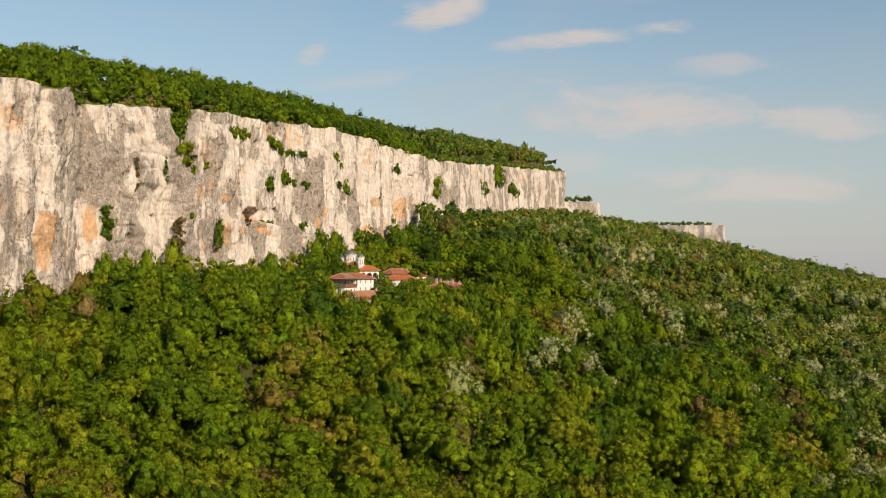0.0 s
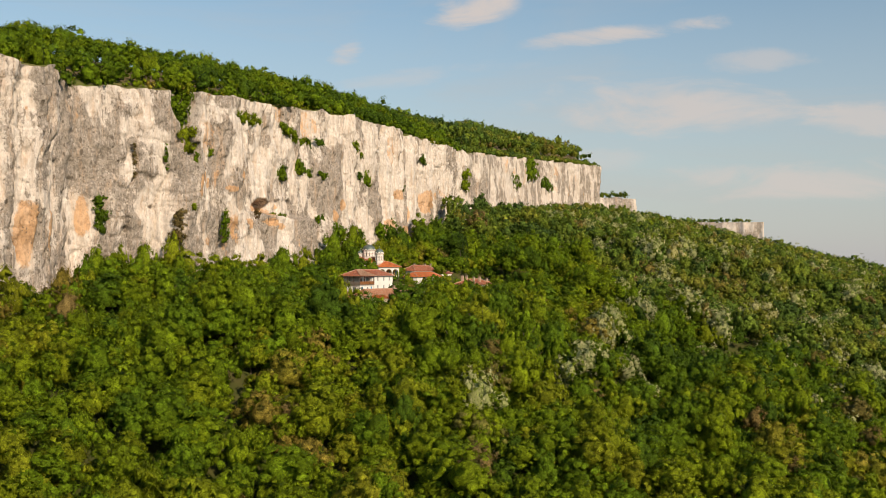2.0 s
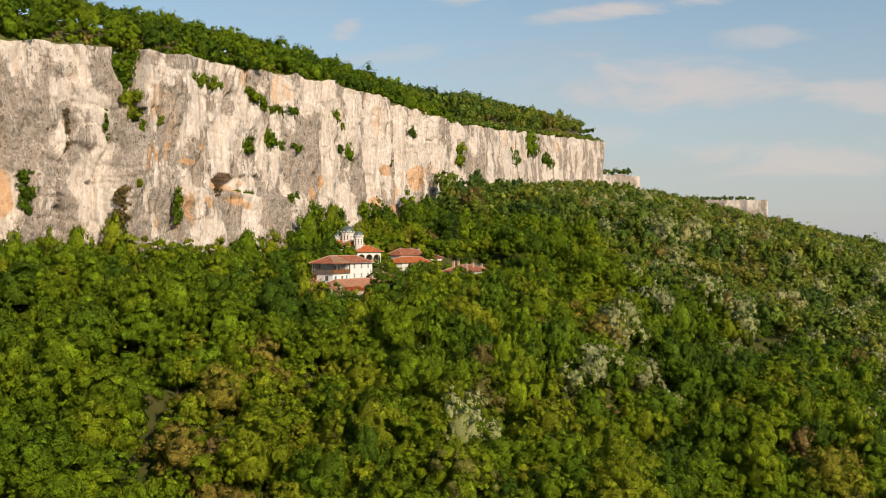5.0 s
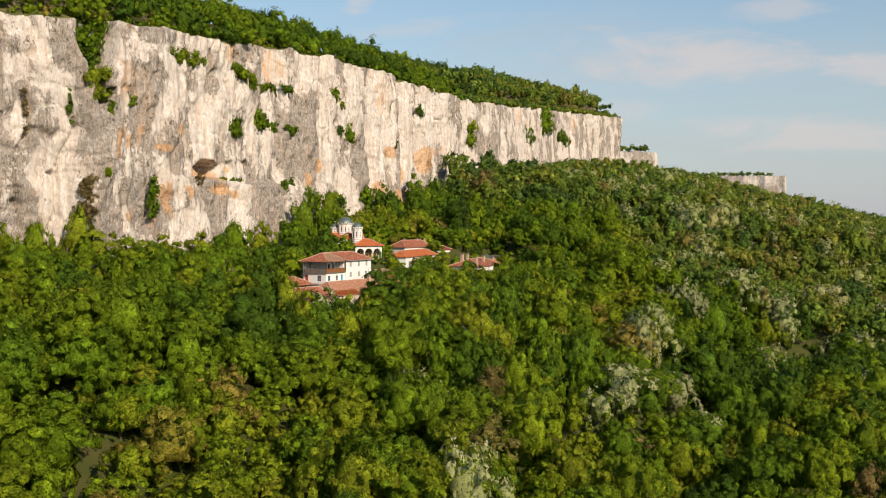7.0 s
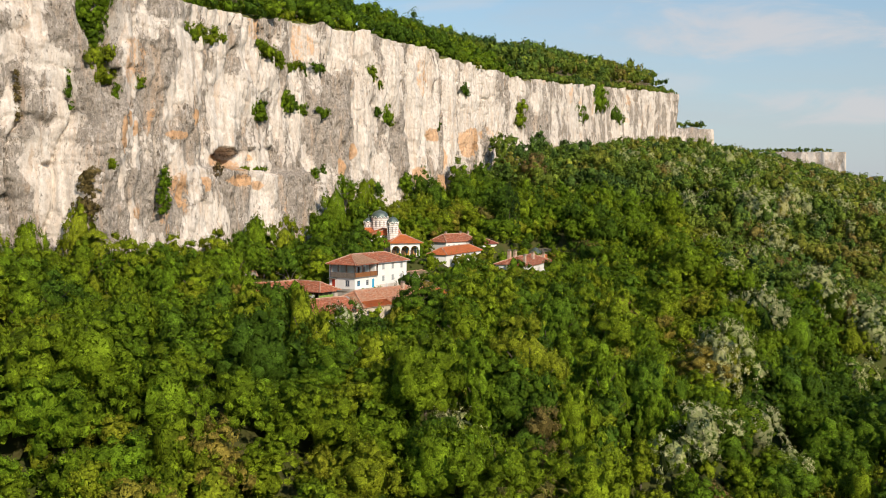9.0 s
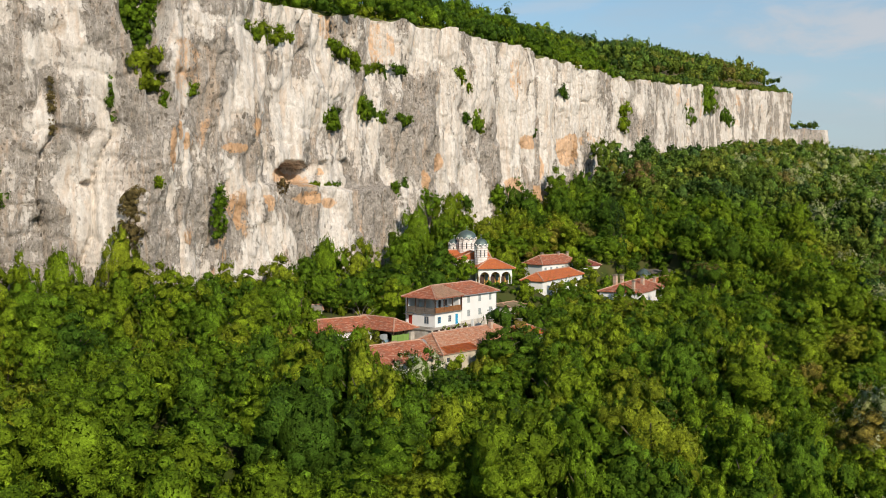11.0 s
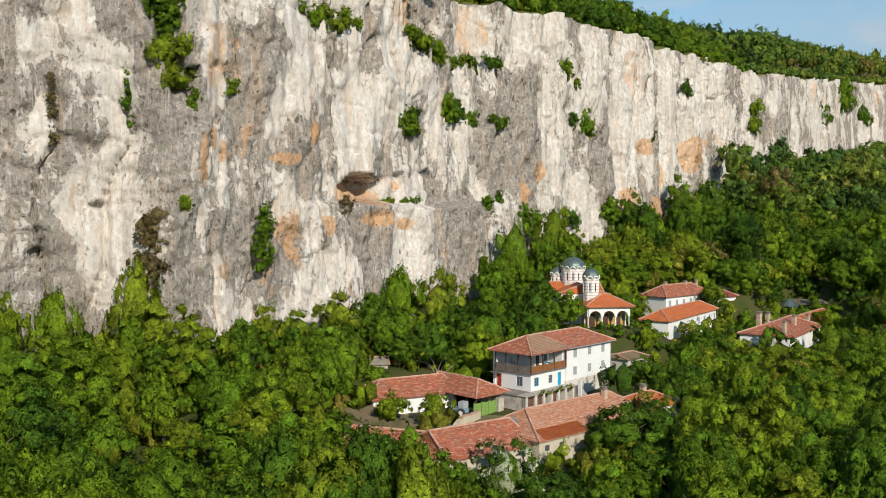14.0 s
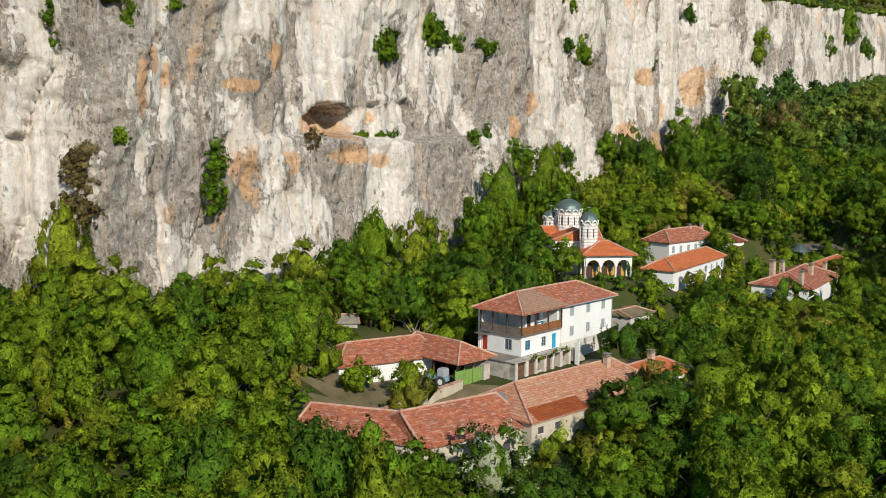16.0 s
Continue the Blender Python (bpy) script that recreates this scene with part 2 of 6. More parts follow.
def leaf_material(name, stops, per_object, bloom=None, leaf=4.2, gap=0.5):
    """Sprays of foliage with gaps between the leaves: the tint of each tree, clump and leaf, and light passing through."""
    k = Mat(name, 0.6, 0.06)
    if per_object:
        tint = k.math("MULTIPLY", k.n.new("ShaderNodeObjectInfo").outputs["Random"], 0.75)
    else:
        at = k.n.new("ShaderNodeAttribute")
        at.attribute_name = "tint"
        tint = at.outputs["Fac"]
    g = k.n.new("ShaderNodeNewGeometry")
    isl = g.outputs["Random Per Island"]
    whole = k.n.new("ShaderNodeAttribute")
    whole.attribute_name = "solid"
    c = k.ramp(tint, *stops)
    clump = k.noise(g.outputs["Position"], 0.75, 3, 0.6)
    # random clump and leaf tones; the dark ends also paint shade into gaps
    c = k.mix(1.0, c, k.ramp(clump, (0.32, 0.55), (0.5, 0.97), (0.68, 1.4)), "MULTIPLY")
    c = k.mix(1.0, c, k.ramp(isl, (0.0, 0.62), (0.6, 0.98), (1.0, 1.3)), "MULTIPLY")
    cell = k.n.new("ShaderNodeTexVoronoi")
    cell.inputs["Scale"].default_value = leaf
    warp = k.n.new("ShaderNodeVectorMath")
    warp.operation = "MULTIPLY_ADD"
    nz = k.n.new("ShaderNodeTexNoise")
    nz.inputs["Scale"].default_value, nz.inputs["Detail"].default_value = leaf * 1.3, 2
    k.l.new(g.outputs["Position"], nz.inputs["Vector"])
    k.l.new(nz.outputs["Color"], warp.inputs[0])
    warp.inputs[1].default_value = (1.6 / leaf, 1.6 / leaf, 1.6 / leaf)
    k.l.new(g.outputs["Position"], warp.inputs[2])
    k.l.new(warp.outputs[0], cell.inputs["Vector"])
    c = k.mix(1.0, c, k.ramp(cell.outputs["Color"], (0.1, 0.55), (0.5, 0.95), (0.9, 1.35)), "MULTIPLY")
    if bloom:
        c = k.mix(k.math("MULTIPLY", k.ramp(clump, (bloom[0], 0.0), (bloom[0] + 0.06, 1.0)), k.math("SUBTRACT", k.ramp(isl, (0.25, 0.0), (0.3, 1.0)), k.math("MULTIPLY", whole.outputs["Fac"], 0.45))), c, bloom[1])
    k.colour(c)
    tr = k.n.new("ShaderNodeBsdfTranslucent")
    mx = k.n.new("ShaderNodeMixShader")
    mx.inputs[0].default_value = 0.12
    k.l.new(k.mix(1.0, c, (1.2, 1.2, 0.55), "MULTIPLY"), tr.inputs[0])
    k.l.new(k.b.outputs[0], mx.inputs[1])
    k.l.new(tr.outputs[0], mx.inputs[2])
    clear, cut = k.n.new("ShaderNodeBsdfTransparent"), k.n.new("ShaderNodeMixShader")
    k.l.new(k.math("GREATER_THAN", k.math("SUBTRACT", cell.outputs["Distance"], k.math("MULTIPLY", whole.outputs["Fac"], 0.2)), gap), cut.inputs[0])
    k.bump(k.ramp(cell.outputs["Distance"], (0.0, 1.0), (0.7, 0.0)), 0.8, 0.5 / leaf)
    k.l.new(mx.outputs[0], cut.inputs[1])
    k.l.new(clear.outputs[0], cut.inputs[2])
    k.l.new(cut.outputs[0], k.out.inputs[0])
    return k.m


GREENS = [(0.0, (0.055, 0.112, 0.011)), (0.3, (0.105, 0.185, 0.011)), (0.6, (0.157, 0.222, 0.012)), (0.85, (0.205, 0.226, 0.018)), (1.0, (0.228, 0.185, 0.036))]
M_ROCK = rock_material()
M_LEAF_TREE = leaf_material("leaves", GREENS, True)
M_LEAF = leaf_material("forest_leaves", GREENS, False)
# distance haze mixed into these leaves: more blue, slightly less green
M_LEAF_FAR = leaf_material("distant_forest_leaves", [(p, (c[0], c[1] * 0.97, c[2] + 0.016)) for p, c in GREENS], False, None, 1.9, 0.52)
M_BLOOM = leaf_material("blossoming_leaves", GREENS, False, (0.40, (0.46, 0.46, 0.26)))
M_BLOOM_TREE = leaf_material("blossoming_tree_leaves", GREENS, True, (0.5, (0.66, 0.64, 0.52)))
DRY = [(0.0, (0.15, 0.16, 0.035)), (0.5, (0.185, 0.135, 0.045)), (1.0, (0.20, 0.15, 0.06))]
M_DRY = leaf_material("dry_leaves", DRY, False)
M_DRY_SHRUB = leaf_material("brown_shrub_leaves", [(0.0, (0.12, 0.12, 0.04)), (0.75, (0.19, 0.125, 0.055))], True, None, 4.2, 0.42)
M_DARK = leaf_material("cypress_leaves", [(0.0, (0.02, 0.045, 0.012)), (1.0, (0.03, 0.06, 0.015))], True)
M_BARK = mottled("bark", (0.10, 0.075, 0.055), (0.17, 0.14, 0.11), 2.0, 0.95, 0.5)
M_SOIL = mottled("forest_floor", (0.045, 0.07, 0.014), (0.085, 0.08, 0.03), 0.15, 0.95, 0.5, 0.1, 1.2, 0.2)
M_GRASS = mottled("dry_grass", (0.16, 0.15, 0.06), (0.09, 0.12, 0.03), 0.3, 0.95, 0.6, 0.1, 1.8, 0.15)
M_YARD = mottled("yard_soil", (0.27, 0.20, 0.125), (0.14, 0.13, 0.06), 0.3, 0.95, 0.5, 0.1, 2.5, 0.1)
M_LIME = mottled("white_limewash", (0.86, 0.855, 0.84), (0.79, 0.78, 0.75), 0.5, 0.85, 0.2)
M_STONE = mottled("bare_stone_wall", (0.62, 0.57, 0.50), (0.36, 0.31, 0.26), 0.9, 0.9, 0.6, 0.2, 4.0, 0.08)
M_BASE = mottled("worn_limewash", (0.72, 0.68, 0.62), (0.52, 0.47, 0.41), 0.8, 0.9, 0.6, 0.2, 4.0, 0.06)
M_CURTAIN = mottled("curtained_glass", (0.40, 0.44, 0.44), (0.30, 0.34, 0.35), 1.5, 0.12, 0.02, 0.5)
M_CREAM = mottled("cream_render", (0.62, 0.55, 0.43), (0.48, 0.42, 0.33), 0.6, 0.85, 0.3)
M_OCHRE = mottled("yellow_render", (0.62, 0.36, 0.10), (0.52, 0.29, 0.08), 0.6, 0.8, 0.2)
M_WOODN = mottled("new_wood", (0.30, 0.13, 0.05), (0.22, 0.09, 0.035), 2.0, 0.7, 0.3)
M_WOODG = mottled("grey_wood", (0.22, 0.19, 0.16), (0.13, 0.11, 0.09), 2.0, 0.8, 0.4)
M_WOODD = mottled("dark_wood", (0.10, 0.055, 0.035), (0.06, 0.035, 0.025), 2.0, 0.75, 0.4)
M_WOODB = mottled("weathered_brown_wood", (0.20, 0.105, 0.07), (0.12, 0.065, 0.045), 1.5, 0.85, 0.4)
M_BLUE = mottled("blue_paint", (0.02, 0.30, 0.55), (0.03, 0.36, 0.60), 2.0, 0.5, 0.1)
M_PALEBLUE = mottled("faded_blue_paint", (0.26, 0.42, 0.50), (0.20, 0.33, 0.42), 2.0, 0.6, 0.2)
M_RED = mottled("red_paint", (0.45, 0.05, 0.025), (0.38, 0.05, 0.03), 2.0, 0.5, 0.1)
M_GREEN = mottled("green_paint", (0.24, 0.38, 0.09), (0.18, 0.30, 0.08), 1.5, 0.6, 0.2)
M_FRAME = mottled("grey_window_paint", (0.42, 0.45, 0.46), (0.36, 0.39, 0.40), 3.0, 0.6, 0.1)
M_GLASS = mottled("window_glass", (0.10, 0.13, 0.16), (0.07, 0.09, 0.12), 0.8, 0.08, 0.02, 0.6)
M_LEAD = mottled("dome_sheet", (0.11, 0.165, 0.155), (0.17, 0.215, 0.195), 1.2, 0.45, 0.2, 0.5, 6.0, 0.03, 0.5)
M_TARP = mottled("dark_sheet", (0.045, 0.05, 0.06), (0.07, 0.075, 0.085), 1.2, 0.6, 0.2)
M_CONC = mottled("concrete", (0.30, 0.27, 0.22), (0.20, 0.18, 0.15), 0.8, 0.9, 0.4)
M_BRICK = mottled("chimney_brick", (0.50, 0.30, 0.20), (0.55, 0.48, 0.40), 1.5, 0.9, 0.4)
M_STEEL = mottled("galvanised_steel", (0.55, 0.56, 0.57), (0.42, 0.43, 0.44), 0.5, 0.5, 0.1, 0.5, 3.0, 0.01, 0.4)


def tile_material(name, a, b, c, pale=0.25):
    """Clay tiles in courses: each tile a shade of its own, patches of older and of lichened tiles."""
    k = Mat(name, 0.85, 0.2)
    uv = k.coord((1, 1, 1), "UV")

    def courses(width, gap, one, two, joint):
        t = k.n.new("ShaderNodeTexBrick")
        t.offset = 0.0
        t.inputs["Color1"].default_value, t.inputs["Color2"].default_value, t.inputs["Mortar"].default_value = (*one, 1), (*two, 1), (*joint, 1)
        t.inputs["Scale"].default_value, t.inputs["Mortar Size"].default_value, t.inputs["Mortar Smooth"].default_value = 1.0, gap, 0.4
        t.inputs["Brick Width"].default_value, t.inputs["Row Height"].default_value = width, 0.36
        k.l.new(uv, t.inputs["Vector"])
        return t.outputs["Color"]

    tone = courses(0.24, 0.0, (0, 0, 0), (1, 1, 1), (0.5, 0.5, 0.5))
    tone2 = courses(0.71, 0.0, (0, 0, 0), (1, 1, 1), (0.5, 0.5, 0.5))
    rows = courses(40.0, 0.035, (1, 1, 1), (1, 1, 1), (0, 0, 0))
    grid = courses(0.24, 0.03, (1, 1, 1), (1, 1, 1), (0, 0, 0))
    big = k.noise(k.coord((0.5, 1.0, 1), "UV"), 0.9, 5, 0.7, 0.4)
    blot = k.noise(k.coord((0.45, 1.0, 1), "UV"), 2.4, 5, 0.7, 0.2)
    col = k.mix(k.mix(0.5, tone, tone2), a, b)
    col = k.mix(k.ramp(big, (0.45, 0.0), (0.62, 0.9)), col, c)
    col = k.mix(k.ramp(blot, (0.53, 0.0), (0.60, pale)), col, (0.58, 0.40, 0.29))
    col = k.mix(k.ramp(blot, (0.30, 0.55), (0.42, 0.0)), col, (0.16, 0.085, 0.06))
    # dark line on every course: shadow of the tile joints put into the colour
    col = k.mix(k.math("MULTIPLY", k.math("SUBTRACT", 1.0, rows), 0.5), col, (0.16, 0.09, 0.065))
    k.colour(col)
    k.bump(k.mix(0.3, grid, blot), 1.0, 0.14)
    return k.m


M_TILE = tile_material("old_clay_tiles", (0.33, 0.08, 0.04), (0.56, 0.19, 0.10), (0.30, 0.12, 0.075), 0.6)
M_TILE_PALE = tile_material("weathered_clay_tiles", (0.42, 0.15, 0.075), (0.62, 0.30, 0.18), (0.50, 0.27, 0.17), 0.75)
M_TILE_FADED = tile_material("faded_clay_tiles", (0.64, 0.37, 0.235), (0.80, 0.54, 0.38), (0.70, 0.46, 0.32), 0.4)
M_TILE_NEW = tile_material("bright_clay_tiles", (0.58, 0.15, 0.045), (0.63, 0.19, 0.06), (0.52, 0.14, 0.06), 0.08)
M_RIDGE = mottled("ridge_mortar", (0.60, 0.42, 0.32), (0.46, 0.23, 0.15), 1.0, 0.9, 0.3)




def banded_material():
    """Whitewashed masonry with thin darker brick courses."""
    k = Mat("banded_masonry", 0.85, 0.2)
    v = k.coord()
    w = k.n.new("ShaderNodeTexWave")
    w.bands_direction = "Z"
    w.inputs["Scale"].default_value, w.inputs["Distortion"].default_value = 0.55, 0.4
    k.l.new(v, w.inputs["Vector"])
    soft = k.noise(v, 0.9, 5)
    base = k.mix(soft, (0.84, 0.82, 0.79), (0.72, 0.68, 0.64))
    base = k.mix(k.math("MULTIPLY", k.ramp(w.outputs["Fac"], (0.68, 0.0), (0.85, 0.75)), k.ramp(k.noise(v, 2.5, 4), (0.3, 0.4), (0.6, 1.0))), base, (0.42, 0.33, 0.28))
    k.colour(base)
    k.bump(w.outputs["Fac"], 0.3, 0.03)
    return k.m


M_BANDED = banded_material()
M_SHEET_RED = mottled("dull_red_sheet", (0.27, 0.075, 0.05), (0.20, 0.06, 0.045), 0.8, 0.6, 0.15)


# ---- terrain ----
LINE_Y = [100, 170, 240, 285, 301, 313, 324, 338, 349, 366, 388, 408, 432, 462, 490, 530, 590, 660, 745, 860, 950, 1010, 1130]
LINE_X = [-180, -160, -135, -119, -114, -122, -119, -108, -94, -84, -78, -72, -66, -55, -48, -36, -18, 0, 20, 44, 66, 90, 137]
TOP_Y, TOP_Z = [100, 271, 340, 382, 428, 474, 520, 618, 731, 916, 1020, 1130], [108, 114, 117, 120, 125, 128, 130, 130.5, 140, 158, 166, 174]
BASE_Y = [100, 230, 277, 294, 340, 400, 443, 500, 550, 594, 727, 970, 1130, 1500, 3000, 5000]
BASE_Z = [36, 47, 51.5, 57, 63, 61, 68, 71, 79, 90, 98, 118, 126, 134, 150, 155]


def line_x(y):
    """The cliff line: its x at each y, straight on past its end."""
    y = np.asarray(y, float)
    return np.interp(y, LINE_Y, LINE_X) + np.maximum(y - 1130, 0) * 0.32


def smooth(t):
    t = np.clip(t, 0, 1)
    return t * t * (3 - 2 * t)


PADS = [(-45, 347, 15, 47.6), (-36, 366, 13, 48.2), (-34, 405, 13, 55.4), (-20, 428, 17, 51.5), (2, 432, 15, 48.8), (10, 476, 11, 48.5), (-32, 338, 12, 46.0), (3, 447, 15, 48.5), (13, 464, 14, 48.2), (8, 484, 8, 50.0)]


def gully(y):
    """The gully's line down the slope: its x at each y."""
    return np.interp(y, [230, 285, 345, 411, 445, 520], [30, 44, 66, 100, 150, 250])


def below(x, y):
    """The wooded slope under the cliff."""
    d = np.maximum(x - line_x(y), 0) * 0.9
    z = np.interp(y, BASE_Y, BASE_Z) - 8 - (0.08 + 0.13 * smooth((y - 700) / 400)) * np.minimum(d, 60) - 0.27 * np.clip(d - 60, 0, 150) - 0.235 * np.maximum(d - 210, 0)
    z = z + (fbm(x / 62, y / 62, 91, 2) - 0.5) * 11 * smooth((d - 25) / 50) * smooth((1300 - y) / 400)
    # a wooded spur, and a steep gully that runs down the slope
    z = z + 8 * np.exp(-((x + 50) / 17) ** 2 - ((y - 268) / 24) ** 2)
    z = z - 12 * np.exp(-((x - gully(y)) / 11) ** 2) * smooth((y - 235) / 50) * smooth((480 - y) / 60)
    z = -60 + np.logaddexp(0, (z + 60) / 12) * 12
    z = z + smooth((np.hypot(x, y) - 3500) / 1300) * np.maximum(25 - z, 0)
    for px, py, r, pz in PADS:
        w = 1 - smooth((np.hypot(x - px, y - py) - r * 0.7) / (r * 0.6))
        z = z * (1 - w) + pz * w
    return z


def plateau(x, y):
    """The rising ground behind the cliff's edge."""
    d = np.maximum(line_x(y) - x, 0)
    z = np.interp(y, TOP_Y, TOP_Z) - 0.2 + 0.26 * np.maximum(np.minimum(d, 65) - 3, 0) + 0.04 * np.clip(d - 60, 0, 150)
    z = z + 5.0 * np.clip((d - 10) / 25, 0, 1) * np.clip((y - 430) / 160, 0, 1)
    return z


def hash2(i, j, seed):
    n = (i.astype(np.int64) * 374761393 + j.astype(np.int64) * 668265263 + seed * 974634777) & 0x7FFFFFFF
    n = ((n ^ (n >> 13)) * 1274126177) & 0x7FFFFFFF
    return ((n ^ (n >> 16)) & 0xFFFF) / 65535.0


def vnoise(x, y, seed=0):
    """Value noise, 0 to 1."""
    i, j = np.floor(x), np.floor(y)
    u, v = x - i, y - j
    u, v = u * u * (3 - 2 * u), v * v * (3 - 2 * v)
    a, b = hash2(i, j, seed), hash2(i + 1, j, seed)
    c, d = hash2(i, j + 1, seed), hash2(i + 1, j + 1, seed)
    return (a * (1 - u) + b * u) * (1 - v) + (c * (1 - u) + d * u) * v


def facets(x, y, seed=0, octaves=3):
    """Noise with straight ramps and creases, 0 to 1, for broken rock."""
    s, a, t = 0, 1.0, 0
    for o in range(octaves):
        u0, v0 = x * 1.9 ** o + 0.37 * y * 1.9 ** o, y * 1.9 ** o - 0.21 * x * 1.9 ** o
        i, j = np.floor(u0), np.floor(v0)
        u, v = u0 - i, v0 - j
        p, q = hash2(i, j, seed + o), hash2(i + 1, j + 1, seed + o)
        r = np.where(u > v, hash2(i + 1, j, seed + o), hash2(i, j + 1, seed + o))
        hi_, lo_ = np.maximum(u, v), np.minimum(u, v)
        s, t = s + a * (p * (1 - hi_) + r * (hi_ - lo_) + q * lo_), t + a
        a *= 0.5
    return s / t


def fbm(x, y, seed=0, octaves=4):
    s, a, t = 0, 1.0, 0
    for o in range(octaves):
        s, t = s + a * vnoise(x * 2 ** o, y * 2 ** o, seed + o), t + a
        a *= 0.5
    return s / t


def mesh_from(name, verts, faces, material, smooth_shade=False, tint=None, marks=(), normals=None):
    """A mesh from arrays of corners and of faces that all have the same number of corners."""
    me = bpy.data.meshes.new(name)
    verts, faces = np.asarray(verts, np.float32), np.asarray(faces, np.int32)
    n, k = faces.shape
    me.vertices.add(len(verts))
    me.vertices.foreach_set("co", verts.ravel())
    me.loops.add(n * k)
    me.loops.foreach_set("vertex_index", faces.ravel())
    me.polygons.add(n)
    me.polygons.foreach_set("loop_start", np.arange(0, n * k, k, dtype=np.int32))
    me.update(calc_edges=True)
    me.materials.append(material)
    if tint is not None:
        at = me.attributes.new("tint", "FLOAT", "POINT")
        at.data.foreach_set("value", np.asarray(tint, np.float32))
    for mark, values in marks:
        me.attributes.new(mark, "FLOAT", "POINT").data.foreach_set("value", np.asarray(values, np.float32).ravel())
    if smooth_shade:
        me.shade_smooth()
    if normals is not None:
        me.shade_smooth()
        me.normals_split_custom_set_from_vertices(normals)
    return me


def sheet(name, X, Y, Z, material, flip=False, marks=(), round_=True):
    r, c = X.shape
    v = np.stack([X, Y, Z], -1).reshape(-1, 3)
    i = np.arange(r * c).reshape(r, c)
    f = np.stack([i[:-1, :-1], i[:-1, 1:], i[1:, 1:], i[1:, :-1]], -1).reshape(-1, 4)
    return mesh_from(name, v, f[:, ::-1] if flip else f, material, round_, None, marks)


# the slope and the valley, from the cliff's foot to the horizon
gy = np.concatenate([np.linspace(-1500, 90, 18), np.linspace(100, 620, 120), np.linspace(630, 1500, 44), np.linspace(1560, 7000, 34)])
gd = np.concatenate([[-30, -12], np.linspace(0, 240, 64), np.linspace(250, 1000, 26), np.linspace(1100, 7000, 28)])
GD, GY = np.meshgrid(gd, gy)
GX = line_x(GY) + GD
ground = tagged(new("ground", sheet("ground", GX, GY, below(GX, GY), M_SOIL)), "wooded hillside floor of dark soil below the cliff", "ground", kind="structure")

py_ = np.concatenate([np.linspace(100, 640, 120), np.linspace(650, 1130, 50)])
pd_ = np.concatenate([np.linspace(9, 60, 30), np.linspace(66, 900, 26)])
PD, PY = np.meshgrid(pd_, py_)
PX = line_x(PY) - PD
tagged(new("ground_plateau", sheet("ground_plateau", PX, PY, plateau(PX, PY), M_YARD, True)), "grassy plateau edge on top of the limestone cliff", "ground", kind="structure")


# trodden brown earth in the farmyard and the courts
ground.data.materials.append(M_YARD)
mx_, my_ = (GX[:-1, :-1] + GX[1:, 1:]) / 2, (GY[:-1, :-1] + GY[1:, 1:]) / 2
bare = np.zeros(mx_.shape, bool)
for cx, cy, r in ((-47.5, 341.5, 12), (4, 464, 5), (-26, 368, 4)):
    bare |= np.hypot(mx_ - cx, my_ - cy) < r
ground.data.polygons.foreach_set("material_index", bare.ravel().astype(np.int32))


# ---- the cliff ----
# patches of the rock face: y, z, half width, half height
GREY = [(334, 95, 3.2, 11), (341, 97, 3.0, 10), (348, 98, 2.4, 7.5), (363, 96, 4.2, 8), (367, 107, 4.2, 5), (373, 87, 5.5, 6.5), (359, 74, 4.5, 4.5), (389, 73, 9, 4.8), (412, 72, 13, 6.2), (398, 88, 4, 5), (440, 90, 11, 8.5), (452, 107, 7, 5.5), (426, 76, 9, 7), (494, 92, 11, 11), (534, 101, 8, 6), (658, 112, 30, 8), (327, 93, 6, 14), (300, 108, 11, 6), (345, 110, 3, 6)]
WHITE = [(336, 102, 1.2, 7.5), (342, 80, 2.8, 6), (332, 74, 1.6, 4), (357, 102, 2.2, 7), (363, 112, 4.6, 3), (372, 112, 6.3, 3.7), (378, 101, 6.8, 6.8), (388, 92, 7.3, 8.7), (369, 80, 5.8, 4.4), (406, 102, 5.7, 7.7), (417, 96, 5, 7), (424, 118, 7, 3.6), (430, 120, 10, 4.7), (453, 121, 11, 6), (461, 103, 8, 6), (470, 89, 6.5, 14), (483, 117, 8, 9), (519, 112, 12, 14), (562, 111, 22, 13), (590, 106, 22, 12), (644, 126, 18, 6.7), (303, 80, 11, 12), (330, 78, 4, 9)]
OCHRE = [(377, 92, 3.2, 2.0), (369, 87, 4.1, 1.2), (358, 88, 0.7, 2.0), (354, 85, 0.8, 5), (391, 76, 5, 1.6), (401, 75, 4, 1.7), (379, 75, 1.2, 1.8), (356, 90, 0.8, 2), (371, 73, 0.9, 4.6), (522, 96, 5, 3), (511, 79, 7, 5), (530, 78, 6, 4), (459, 87, 2.4, 2.6), (562, 96, 8, 6), (578, 100, 6, 3), (538, 88, 2.5, 5.3), (448, 81, 1.8, 3), (288, 66, 3, 12), (296, 70, 1.5, 8), (326, 75, 1.6, 7), (391.5, 81.4, 6.4, 2.4), (402.5, 82.6, 2.2, 1.6)]


def spots(rows, Y, Z, warp):
    s = np.zeros_like(Y)
    for cy, cz, ry, rz in rows:
        s = np.maximum(s, 1 - smooth((np.hypot((Y - cy) / ry, (Z - cz) / rz) + warp - 0.55) / 0.8))
    return s


def cave(y, z, cy, cz, ry, rz, depth):
    q = np.hypot((y - cy) / ry, (z - cz) / np.where(z > cz, rz, rz * 1.3))
    return -depth * smooth((1.06 - q) / 0.16) * np.clip(0.9 + 0.3 * (z - cz) / rz, 0.45, 1.1)


